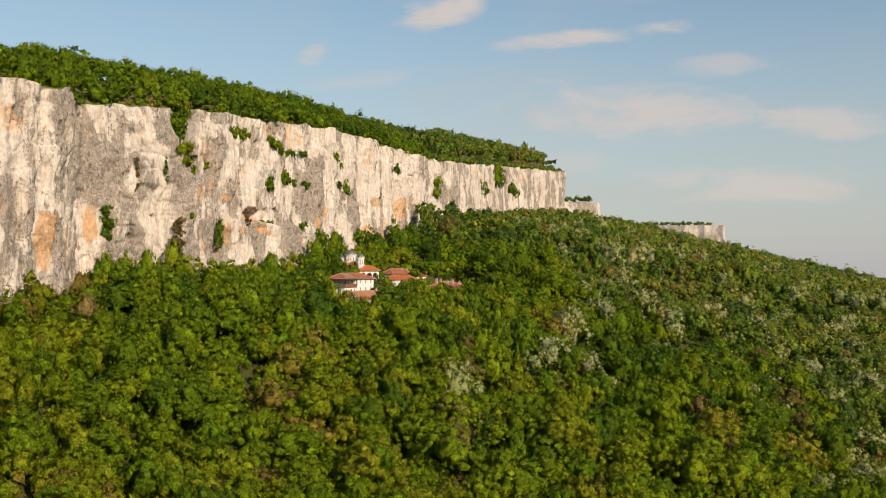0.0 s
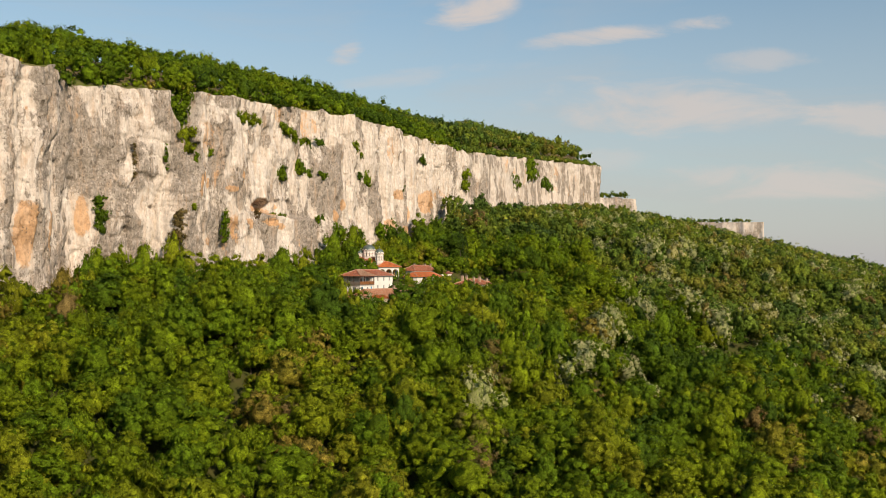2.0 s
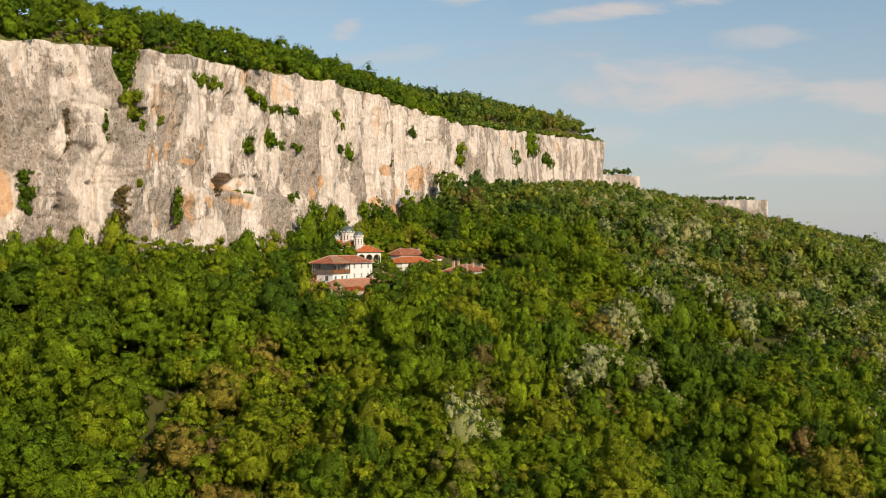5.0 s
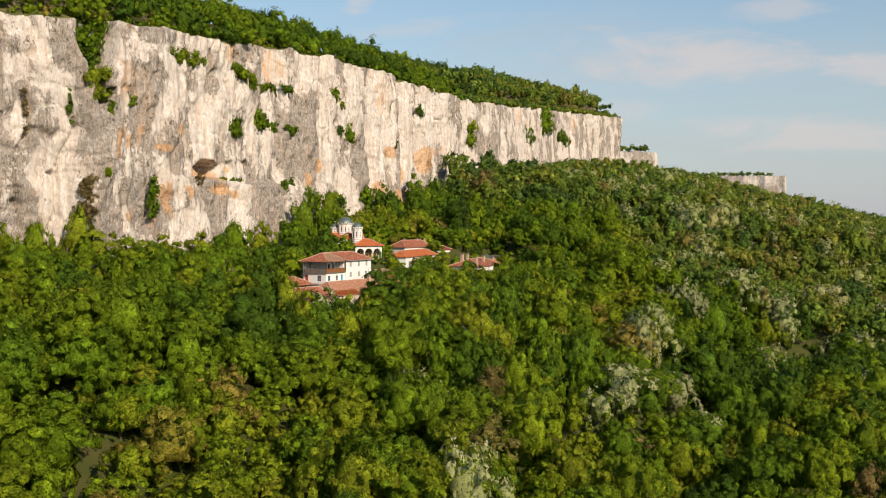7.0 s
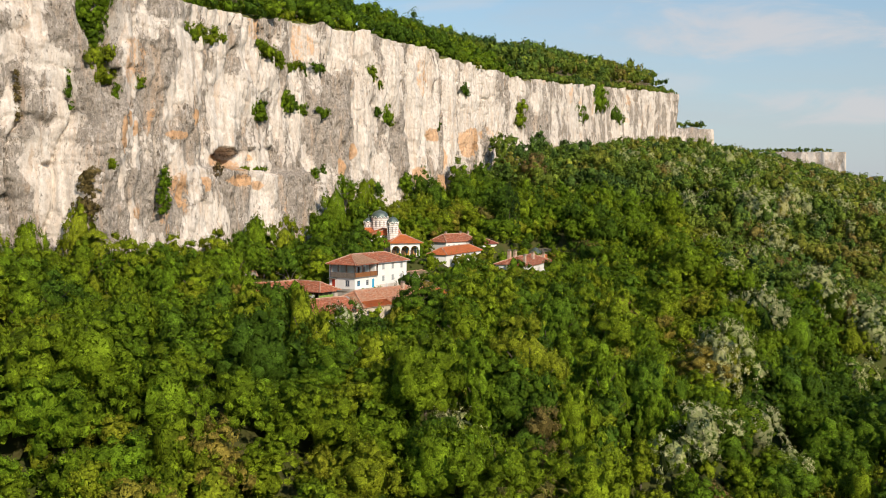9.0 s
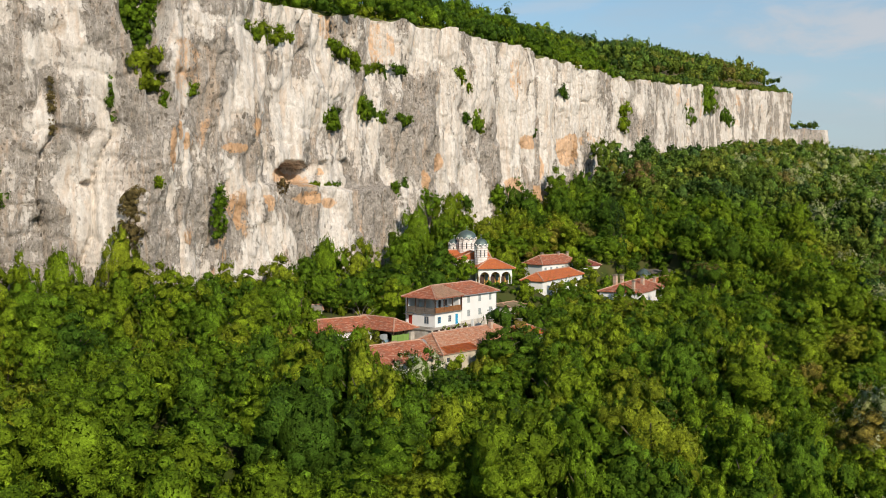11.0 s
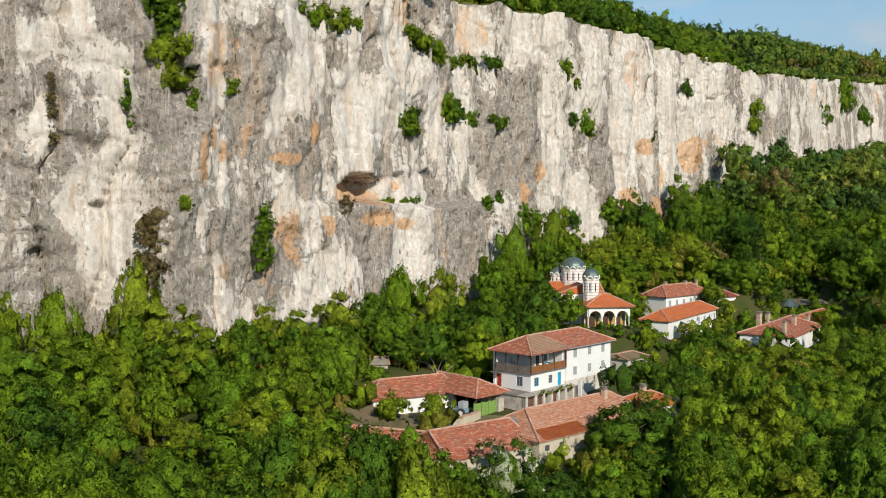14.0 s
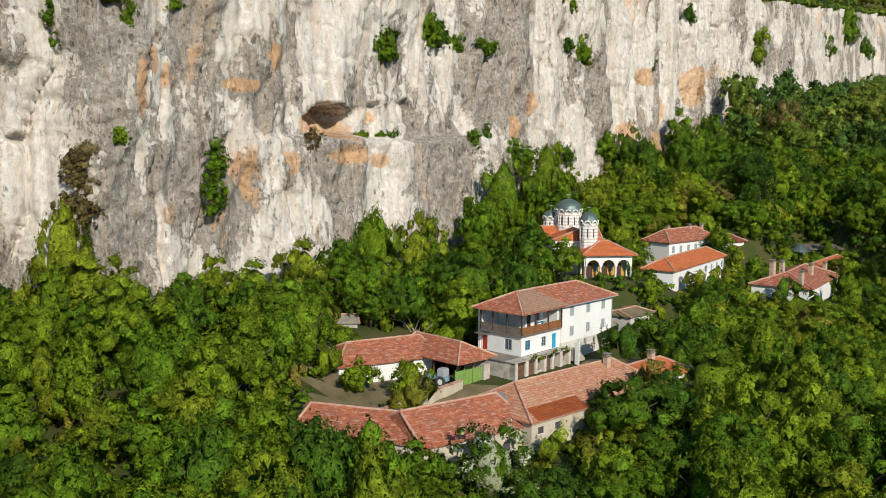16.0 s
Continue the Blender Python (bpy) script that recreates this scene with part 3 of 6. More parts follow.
def weathering(Y, Z):
    """Where the rock is grey (1) or white (0), and where it is stained ochre."""
    warp = (fbm(Y / 6, Z / 9, 61, 4) - 0.5) * 1.4
    n = 0.44 + (fbm(Y / 6.5, Z / 24, 62, 4) - 0.5) * 2.3 + (fbm(Y / 1.7, Z / 20, 63, 3) - 0.5) * 0.4
    n = n + 0.6 * spots(GREY, Y, Z, warp) - 0.42 * spots(WHITE, Y, Z, warp)
    o = np.maximum(spots(OCHRE, Y, Z, warp * 0.8), smooth((fbm(Y / 9, Z / 17, 64, 4) - 0.66) / 0.1) * 0.6)
    return np.clip(n, 0, 1), o


def cliff_face(Y, Z, h, grey):
    """How far the rock stands out of the cliff line, in metres, at height share h."""
    bend = fbm(Y / 22, Z / 18, 2, 3) * 0.9
    big = (fbm(Y / 36.0, Z / 120.0, 3, 3) - 0.5) * 4
    pillar = (facets(Y / 7.5 + bend, Z / 55.0, 11, 2) - 0.5) * 6.5 + (facets(Y / 3.4 + bend, Z / 16.0, 12, 2) - 0.5) * 2.0
    crack = -2.6 * smooth((0.05 - np.abs(vnoise(Y / 6.5 + bend * 1.3, Z / 40.0, 14) - 0.5)) / 0.035)
    crack = crack * smooth((np.abs(vnoise(Y / 6.5 + bend * 1.3 + 0.12, Z / 40.0, 14) - vnoise(Y / 6.5 + bend * 1.3 - 0.12, Z / 40.0, 14)) - 0.06) / 0.08)
    cleft = -1.2 * smooth((0.035 - np.abs(vnoise(Y / 3.4 + bend * 0.5, Z / 26.0, 19) - 0.5)) / 0.03) * smooth((fbm(Y / 14, Z / 22, 20, 2) - 0.42) / 0.1)
    shelf = -0.5 * smooth((np.mod(Z / 5.5 + fbm(Y / 11, Z / 30, 21, 3) * 2.4, 1.0) - 0.86) / 0.1) * smooth((fbm(Y / 8, Z / 6, 22, 3) - 0.5) / 0.08)
    iy, iz = Y / 3.1 + fbm(Y / 5, Z / 5, 15, 2) * 1.6, Z / 6.2 + fbm(Y / 6, Z / 4, 16, 2) * 1.4
    block = (hash2(np.floor(iy), np.floor(iz), 17) - 0.5) * 0.8
    lump = (facets(Y / 4.2, Z / 5.0, 31, 4) - 0.5) * (0.9 + 1.8 * grey) + (facets(Y / 1.1, Z / 1.6, 33, 2) - 0.5) * (0.3 + 0.9 * grey)
    upper = smooth((h - 0.62) / 0.12) * (facets(Y / 6.5, Z / 8.0, 18, 2) - 0.4) * 3.0
    lean = (0.5 - h) * 2.5
    ledge = 3.2 * smooth((79.6 + 1.6 * (fbm(Y / 9, Y * 0, 5, 2) - 0.5) - Z) / 1.2) * smooth((Y - 374) / 10) * smooth((462 - Y) / 40)
    return big + pillar + crack + cleft + shelf + block + lump + upper + lean + ledge - 0.6


def cliff_out(Y, Z, zb, zt):
    h = np.clip((Z - zb) / (zt - zb), 0, 1)
    grey, ochre = weathering(Y, Z)
    out = cliff_face(Y, Z, h, grey)
    out = out + cave(Y, Z, 391.5, 82.3, 6.4, 2.5, 8.5) + cave(Y, Z, 402.5, 83.4, 1.7, 2.0, 2.2) + cave(Y, Z, 398.6, 83.0, 1.0, 1.5, 1.5)
    out = out + cave(Y, Z, 415.3, 116.3, 1.7, 2.6, 6.0) + cave(Y, Z, 353, 98.2, 0.9, 3.0, 5.0) + cave(Y, Z, 342.8, 78.8, 0.6, 0.7, 2.5) + cave(Y, Z, 366.3, 75.1, 0.6, 0.9, 2.5) + cave(Y, Z, 413.2, 84.2, 2.6, 2.2, 1.6) + cave(Y, Z, 337, 71, 0.9, 1.4, 2.0)
    out = out - 8.0 * smooth((1.8 + 3.0 * smooth((Z - 98) / 16) - np.abs(Y - 351.0)) / 2.0) * smooth((Z - 92) / 10)
    return out, grey, ochre


def cliff_frame(ys):
    """The cliff line's normal at each y, smoothed."""
    k = (line_x(ys + 5) - line_x(ys - 5)) / 10
    return 1 / np.hypot(1, k), -k / np.hypot(1, k)


def cliff_mesh(y0, y1, ny, nh, name, rim_name):
    ys = np.linspace(y0, y1, ny)
    hs = np.linspace(0, 1, nh)
    Y, Hh = np.meshgrid(ys, hs, indexing="ij")
    zb = np.interp(ys, BASE_Y, BASE_Z)[:, None] - 14
    zt = np.interp(ys, TOP_Y, TOP_Z)[:, None] + (fbm(ys / 9, ys * 0, 40, 4)[:, None] - 0.5) * 3.6
    Z = zb + (zt - zb) * Hh
    out, grey, ochre = cliff_out(Y, Z, zb, zt)
    nx, ny_ = cliff_frame(ys)
    X, Y2 = line_x(ys)[:, None] + out * nx[:, None], Y + out * ny_[:, None]
    me = sheet(name, X, Y2, Z, M_ROCK, True, (("weather", grey), ("ochre", ochre)), False)
    # the grassy rim, from the edge back under the plateau
    back = np.array([0.0, 0.9, 3.0, 7.0, 14.0])
    o = np.minimum(out[:, -1:] - back[None, :] * 0.9, np.maximum(out[:, -1:] - back[None, :] * 3, -back[None, :]))
    RX, RY = line_x(ys)[:, None] + o * nx[:, None], ys[:, None] + o * ny_[:, None]
    low = plateau(RX, RY) + (vnoise(RX / 2, RY / 2, 70) - 0.5) * 0.7
    w = np.array([0.0, 0.45, 0.9, 1.0, 1.0])[None, :]
    RZ = zt * (1 - w) + low * w + np.array([0.0, 0.25, 0.1, 0.0, -0.6])[None, :]
    return me, sheet(rim_name, RX, RY, RZ, M_GRASS, False)


for args, label in (((245, 640, 1000, 150, "cliff", "ground_rim"), "pale limestone cliff with grey weathering, caves and orange stains"), ((639, 1130, 420, 60, "cliff_far", "ground_rim_far"), "far end of the pale limestone cliff")):
    face, rim = cliff_mesh(*args)
    tagged(new(args[4], face), label, "cliff", kind="structure")
    tagged(new(args[5], rim), "dry grassy rim along the cliff edge", "ground", kind="structure")


def outcrop(name, a, b, zb, zt, n, label):
    """A free-standing far cliff between two plan points, with flanks that run back and a flat wooded top."""
    a, b = Vector(a), Vector(b)
    d = (b - a).normalized()
    back = Vector((-d.y, d.x)) if d.x > 0 else Vector((d.y, -d.x))
    length = (b - a).length
    s = np.linspace(-0.5 * length, 1.5 * length, n)
    t = np.clip(s / length, 0, 1)
    off = np.where(s < 0, -s, np.where(s > length, s - length, 0)) * 0.9
    px_ = a.x + d.x * t * length + back.x * off
    py2 = a.y + d.y * t * length + back.y * off
    S, Hh = np.meshgrid(s, np.linspace(0, 1, 26), indexing="ij")
    Z = zb + (zt - zb) * Hh + np.where(Hh > 0.5, 1, 0) * (fbm(s / 20, s * 0, 44, 3)[:, None] - 0.5) * 5
    o = (fbm(S / 14, Z / 40, 45, 4) - 0.5) * 12 + (0.5 - Hh) * 8
    W = np.clip(0.55 + (fbm(S / 20, Z / 50, 46, 4) - 0.5) * 2, 0, 1)
    face = sheet(name, px_[:, None] - back.x * o, py2[:, None] - back.y * o, Z, M_ROCK, True, (("weather", W), ("ochre", W * 0)))
    tagged(new(name, face), label, "cliff", kind="structure")
    k = np.array([0.0, 0.25, 0.6, 1.0])[None, :]
    cx, cy = (a.x + b.x) / 2 + back.x * length * 0.6, (a.y + b.y) / 2 + back.y * length * 0.6
    tx, ty = (px_ - back.x * o[:, -1])[:, None], (py2 - back.y * o[:, -1])[:, None]
    top = sheet(name + "_top", tx * (1 - k) + cx * k, ty * (1 - k) + cy * k, Z[:, -1:] + 0 * k, M_GRASS, True)
    tagged(new("ground_" + name, top), "flat grassy top of a far cliff", "ground", kind="structure")


outcrop("cliff_outcrop", (172, 1480), (238, 1520), 118, 166, 90, "small far limestone outcrop")
outcrop("cliff_mesa", (490, 3015), (838, 2960), 120, 200, 200, "far flat-topped limestone mesa")


# ---- helpers for built things ----
def part(name, bm, material, parent=None, label=""):
    me = bpy.data.meshes.new(name)
    bmesh.ops.recalc_face_normals(bm, faces=bm.faces)
    bm.to_mesh(me)
    bm.free()
    me.materials.append(material)
    ob = new(name, me)
    if parent is not None:
        ob.parent = parent
    if label:
        tagged(ob, label)
    return ob


def box(x0, x1, y0, y1, z0, z1, bm=None, bevel=0.0):
    bm = bm or bmesh.new()
    v = [bm.verts.new((x, y, z)) for x in (x0, x1) for y in (y0, y1) for z in (z0, z1)]
    fs = [bm.faces.new([v[i] for i in f]) for f in ((0, 1, 3, 2), (4, 6, 7, 5), (0, 4, 5, 1), (2, 3, 7, 6), (0, 2, 6, 4), (1, 5, 7, 3))]
    if bevel:
        bmesh.ops.bevel(bm, geom=list({e for f in fs for e in f.edges}), offset=bevel, segments=2, affect="EDGES")
    return bm


def tube(points, radius, bm=None, sides=6, ends=None):
    """A round bar through the points; ends: the radius at the far end."""
    bm = bm or bmesh.new()
    rings = []
    n = len(points)
    for i, p in enumerate(points):
        p = Vector(p)
        a = Vector(points[min(i + 1, n - 1)]) - Vector(points[max(i - 1, 0)])
        q = a.to_track_quat("Z", "Y")
        r = radius + ((ends if ends is not None else radius) - radius) * i / max(n - 1, 1)
        rings.append([bm.verts.new(p + q @ Vector((r * math.cos(2 * math.pi * k / sides), r * math.sin(2 * math.pi * k / sides), 0))) for k in range(sides)])
    for a, b in zip(rings, rings[1:]):
        for k in range(sides):
            bm.faces.new((a[k], a[(k + 1) % sides], b[(k + 1) % sides], b[k]))
    bm.faces.new(rings[0])
    bm.faces.new(rings[-1])
    return bm


def lathe(profile, sides=16, bm=None, at=(0, 0, 0)):
    """A body of revolution from (radius, height) pairs."""
    bm = bm or bmesh.new()
    rings = []
    for r, z in profile:
        rings.append([bm.verts.new((at[0] + r * math.cos(2 * math.pi * k / sides), at[1] + r * math.sin(2 * math.pi * k / sides), at[2] + z)) for k in range(sides)])
    for a, b in zip(rings, rings[1:]):
        for k in range(sides):
            bm.faces.new((a[k], a[(k + 1) % sides], b[(k + 1) % sides], b[k]))
    bm.faces.new(rings[0])
    bm.faces.new(rings[-1])
    return bm


def thing(name, x, y, z, u, label, category, group=""):
    """An Empty at a thing's base; its local x runs along u in plan."""
    e = new(name)
    e.matrix_world = Matrix.LocRotScale((x, y, z), Euler((0, 0, math.atan2(u[1], u[0]))), None)
    return tagged(e, label, category, group)


def wall(parent, x0, x1, y0, y1, z0, z1, holes, material, along="x", label=""):
    """One connected wall that leaves its openings free; holes: (a0, a1, z0, z1) along the wall."""
    bm, made = bmesh.new(), {}
    a0, a1, d0, d1 = (x0, x1, y0, y1) if along == "x" else (y0, y1, x0, x1)
    us = sorted({a0, a1, *[v for h in holes for v in h[:2] if a0 < v < a1]})
    vs = sorted({z0, z1, *[v for h in holes for v in h[2:4] if z0 < v < z1]})

    def at(i, j, d):
        if (i, j, d) not in made:
            made[i, j, d] = bm.verts.new((us[i], d, vs[j]) if along == "x" else (d, us[i], vs[j]))
        return made[i, j, d]

    def solid(i, j):
        if not (0 <= i < len(us) - 1 and 0 <= j < len(vs) - 1):
            return False
        u, v = (us[i] + us[i + 1]) / 2, (vs[j] + vs[j + 1]) / 2
        return not any(h[0] < u < h[1] and h[2] < v < h[3] for h in holes)

    for i in range(len(us) - 1):
        for j in range(len(vs) - 1):
            if not solid(i, j):
                continue
            for d in (d0, d1):
                bm.faces.new((at(i, j, d), at(i + 1, j, d), at(i + 1, j + 1, d), at(i, j + 1, d)))
            for di, dj, p, q in ((-1, 0, (i, j), (i, j + 1)), (1, 0, (i + 1, j), (i + 1, j + 1)), (0, -1, (i, j), (i + 1, j)), (0, 1, (i, j + 1), (i + 1, j + 1))):
                if not solid(i + di, j + dj):
                    bm.faces.new((at(*p, d0), at(*q, d0), at(*q, d1), at(*p, d1)))
    return part("wall", bm, material, parent, label)


def window(parent, a, width, z0, z1, face, inward, along="x", material=None, bars=(1, 2), pane_material=None):
    """A recessed window: frame with bars, pane and sill. face: the wall's outer plane; inward: +1 or -1."""
    material = material or M_FRAME
    bm, t = bmesh.new(), 0.07

    def put(p0, p1, q0, q1, d0, d1, target):
        f0, f1 = sorted((face + inward * d0, face + inward * d1))
        if along == "x":
            box(p0, p1, f0, f1, q0, q1, target)
        else:
            box(f0, f1, p0, p1, q0, q1, target)

    for p0, p1, q0, q1 in ((a, a + t, z0, z1), (a + width - t, a + width, z0, z1), (a + t, a + width - t, z0, z0 + t), (a + t, a + width - t, z1 - t, z1)):
        put(p0, p1, q0, q1, 0.04, 0.14, bm)
    for i in range(1, bars[0] + 1):
        c = a + width * i / (bars[0] + 1)
        put(c - 0.025, c + 0.025, z0 + t, z1 - t, 0.06, 0.12, bm)
    for i in range(1, bars[1] + 1):
        c = z0 + (z1 - z0) * i / (bars[1] + 1)
        put(a + t, a + width - t, c - 0.02, c + 0.02, 0.065, 0.115, bm)
    w = part("window", bm, material, parent)
    pane = bmesh.new()
    put(a + t, a + width - t, z0 + t, z1 - t, 0.085, 0.10, pane)
    part("pane", pane, pane_material or M_GLASS, w)
    sill = bmesh.new()
    put(a - 0.06, a + width + 0.06, z0 - 0.06, z0, -0.06, 0.14, sill)
    part("sill", sill, M_LIME, w)
    return w


def door(parent, a, width, z0, z1, face, inward, along, material, label):
    bm = bmesh.new()
    n = 4
    for i in range(n):
        p0, p1 = a + width * i / n + 0.008, a + width * (i + 1) / n - 0.008
        f0, f1 = sorted((face + inward * 0.05, face + inward * 0.11))
        if along == "x":
            box(p0, p1, f0, f1, z0, z1, bm)
        else:
            box(f0, f1, p0, p1, z0, z1, bm)
    d = part("door", bm, material, parent, label)
    h = bmesh.new()
    c, f = a + width * 0.85, face - inward * 0.02
    p = (c, f, (z0 + z1) / 2) if along == "x" else (f, c, (z0 + z1) / 2)
    bmesh.ops.create_uvsphere(h, u_segments=8, v_segments=5, radius=0.05, matrix=Matrix.Translation(p))
    part("handle", h, M_STEEL, d)
    return d


def roof(parent, x0, x1, y0, y1, eave, ridge, hip0, hip1, material, caps=M_RIDGE, axis="x", patches=(), thick=0.14, label=""):
    """A ridged roof over a rectangle. hip0, hip1: how far the ridge ends lie inside each end (0: a gable)."""
    swap = axis == "y"
    if swap:
        x0, x1, y0, y1 = y0, y1, x0, x1
    ym = (y0 + y1) / 2
    co = {"a": (x0, y0, eave), "b": (x1, y0, eave), "c": (x1, y1, eave), "d": (x0, y1, eave), "r": (x0 + hip0, ym, ridge), "s": (x1 - hip1, ym, ridge)}
    fix = (lambda p: Vector((p[1], p[0], p[2]))) if swap else Vector
    P = {k: fix(v) for k, v in co.items()}
    bm = bmesh.new()
    uvl = bm.loops.layers.uv.new("UVMap")
    for keys in ("absr", "bcs", "cdrs", "dar"):
        pts = [P[k] for k in keys]
        e = (pts[1] - pts[0]).normalized()
        n = (pts[1] - pts[0]).cross(pts[2] - pts[0]).normalized()
        up = n.cross(e)
        top = [bm.verts.new(p) for p in pts]
        bot = [bm.verts.new(p - Vector((0, 0, thick))) for p in pts]
        fs = [bm.faces.new(top), bm.faces.new(bot[::-1])]
        fs += [bm.faces.new((top[0], bot[0], bot[1], top[1]))]
        for f in fs:
            for lo in f.loops:
                q = lo.vert.co - pts[0]
                lo[uvl].uv = (q.dot(e), q.dot(up))
    ob = part("roof", bm, material, parent, label)
    lift = Vector((0, 0, 0.03))
    for name, a, b in (("ridge_tiles", "r", "s"), ("hip_tiles", "a", "r"), ("hip_tiles", "d", "r"), ("hip_tiles", "b", "s"), ("hip_tiles", "c", "s")):
        if (P[a] - P[b]).length < 0.2:
            continue
        n = max(2, int((P[a] - P[b]).length / 0.45))
        cap = bmesh.new()
        rnd = random.Random(n)
        for i in range(n):
            p, q = P[a].lerp(P[b], i / n), P[a].lerp(P[b], (i + 1.08) / n)
            o = Vector((rnd.uniform(-0.02, 0.02), rnd.uniform(-0.02, 0.02), rnd.uniform(-0.015, 0.02)))
            tube([p + lift + o, q + lift + o], 0.16, cap, 6, 0.13)
        part(name, cap, caps, ob)
    return ob


def chimney(x, y, z0, z1, w, label="plastered brick chimney with a flat cap on a tiled roof"):
    c = thing("chimney", x, y, z0, (0.5, 0.866), label, "chimney", "chimneys")
    part("shaft", box(-w / 2, w / 2, -w / 2, w / 2, 0, z1 - z0, None, 0.03), M_BRICK, c)
    part("cap", box(-w / 2 - 0.08, w / 2 + 0.08, -w / 2 - 0.08, w / 2 + 0.08, z1 - z0, z1 - z0 + 0.12, None, 0.02), M_CONC, c)
    for sx in (-1, 1):
        part("cap_leg", box(sx * w / 3 - 0.06, sx * w / 3 + 0.06, -w / 3, w / 3, z1 - z0 + 0.12, z1 - z0 + 0.35), M_BRICK, c)
    part("cover", box(-w / 2 - 0.1, w / 2 + 0.1, -w / 2 - 0.1, w / 2 + 0.1, z1 - z0 + 0.35, z1 - z0 + 0.43, None, 0.02), M_CONC, c)
    return c



# ---- the monastery ----
FOOT = []


def foot(x, y, u, x0, x1, y0, y1):
    n = math.hypot(*u)
    FOOT.append((x, y, u[0] / n, u[1] / n, x0, x1, y0, y1))


def white_house():
    u = (0.425, 0.905)
    h = thing("white_house", -36.44, 358.32, 48.0, u, "white two-storey house with a wooden corner balcony and clay-tiled hip roof", "house")
    foot(-36.44, 358.32, u, 0, 23, 0, 9)
    z1, z2, ze = 2.5, 5.2, 8.15
    L, D = 22.2, 8.1
    wins = [(11.4, 6.55), (15.4, 6.55), (19.3, 6.55), (11.4, 3.75), (15.4, 3.75), (19.3, 3.75)]
    hole = [(a, a + 1.0, z, z + 1.35) for a, z in wins]
    # the right-hand block: stone base, whitewashed storeys
    wall(h, 9.4, L, 0.45, 0.9, 0, 3.0, [], M_BASE, label="rough pale stone base wall")
    wall(h, 9.4, L, 0.42, 0.9, 3.0, ze, hole, M_LIME)
    wall(h, L - 0.5, L, 0.9, D, 0, ze, [], M_LIME, "y")
    wall(h, 0.6, L, D - 0.4, D, 0, ze, [], M_LIME)
    for a, z in wins:
        window(h, a, 1.0, z, z + 1.35, 0.42, 1, pane_material=M_CURTAIN)
    # the left-hand block under the balcony
    front = [(1.6, 2.7, 3.2, 4.5), (5.2, 6.2, 3.2, 4.5), (7.6, 8.5, 2.55, 4.6)]
    wall(h, 0.7, 9.4, 0.7, 1.1, z1, z2, front, M_LIME)
    window(h, 1.6, 1.1, 3.2, 4.5, 0.7, 1, material=M_BLUE)
    window(h, 5.2, 1.0, 3.2, 4.5, 0.7, 1, material=M_FRAME)
    door(h, 7.6, 0.9, 2.55, 4.6, 0.7, 1, "x", M_BLUE, "bright blue wooden door")
    side = [(2.3, 3.5, 3.1, 4.6), (6.5, 7.4, 2.55, 4.6)]
    wall(h, 0.7, 1.1, 1.1, D - 0.4, z1, z2, side, M_LIME, "y")
    window(h, 2.3, 1.2, 3.1, 4.6, 0.7, 1, "y", M_FRAME, (1, 0))
    door(h, 6.5, 0.9, 2.55, 4.6, 0.7, 1, "y", M_RED, "red wooden door")
    part("door_canopy", box(-0.5, 0.72, 6.0, 7.9, 4.85, 4.95), M_WOODG, h, "small grey board canopy over the red door")
    # the open balcony: floor, inner walls, rails, posts
    part("balcony_floor", box(0.3, 9.38, 0.3, D - 0.4, z2, z2 + 0.18), M_WOODG, h)
    wall(h, 4.6, 9.4, 3.4, 3.8, z2 + 0.18, ze, [(5.4, 6.3, z2 + 0.2, z2 + 2.2), (7.4, 8.3, z2 + 0.9, z2 + 2.1)], M_LIME)
    door(h, 5.4, 0.9, z2 + 0.2, z2 + 2.2, 3.4, 1, "x", M_WOODD, "dark wooden balcony door")
    window(h, 7.4, 0.9, z2 + 0.9, z2 + 2.1, 3.4, 1, material=M_WOODD)
    wall(h, 4.6, 5.0, 3.8, D - 0.4, z2 + 0.18, ze, [], M_LIME, "y")
    wall(h, 9.0, 9.4, 0.9, 3.4, z2 + 0.18, ze, [], M_LIME, "y")
    rail = part("balcony_rail", box(0.35, 9.4, 0.33, 0.42, z2 + 1.12, z2 + 1.22), M_WOODN, h, "new reddish wooden rail")
    for i in range(60):
        x = 0.45 + i * 0.149
        part("board", box(x, x + 0.135, 0.36, 0.40, z2 + 0.05, z2 + 1.12), M_WOODN, rail)
    rail = part("balcony_rail", box(0.33, 0.42, 0.45, D - 0.4, z2 + 1.12, z2 + 1.22), M_WOODG, h, "weathered grey wooden rail")
    for i in range(48):
        y = 0.5 + i * 0.149
        part("board", box(0.36, 0.40, y, y + 0.135, z2 + 0.05, z2 + 1.12), M_WOODG, rail)
    for x, y in ((0.45, 0.45), (3.4, 0.45), (6.3, 0.45), (9.25, 0.35), (0.45, 3.0), (0.45, 5.4), (0.45, 7.5)):
        part("post", box(x - 0.09, x + 0.09, y - 0.09, y + 0.09, z2 + 0.18, ze + 0.1), M_WOODD, h)
    for x, y, dx, dy in ((0.45, 0.45, 0.7, 0), (0.45, 0.45, 0, 0.7), (3.4, 0.45, 0.6, 0), (3.4, 0.45, -0.6, 0), (6.3, 0.45, 0.6, 0), (6.3, 0.45, -0.6, 0)):
        part("brace", tube([(x, y, ze - 0.75), (x + dx, y + dy, ze)], 0.06, None, 4), M_WOODD, h)
    part("eave_beam", box(0.3, 9.3, 0.36, 0.54, ze + 0.02, ze + 0.2), M_WOODD, h)
    part("eave_beam", box(0.36, 0.54, 0.56, D, ze + 0.02, ze + 0.2), M_WOODD, h)
    part("ceiling_boards", box(0.1, 9.35, 0.56, D, ze + 0.2, ze + 0.24), M_WOODD, h)
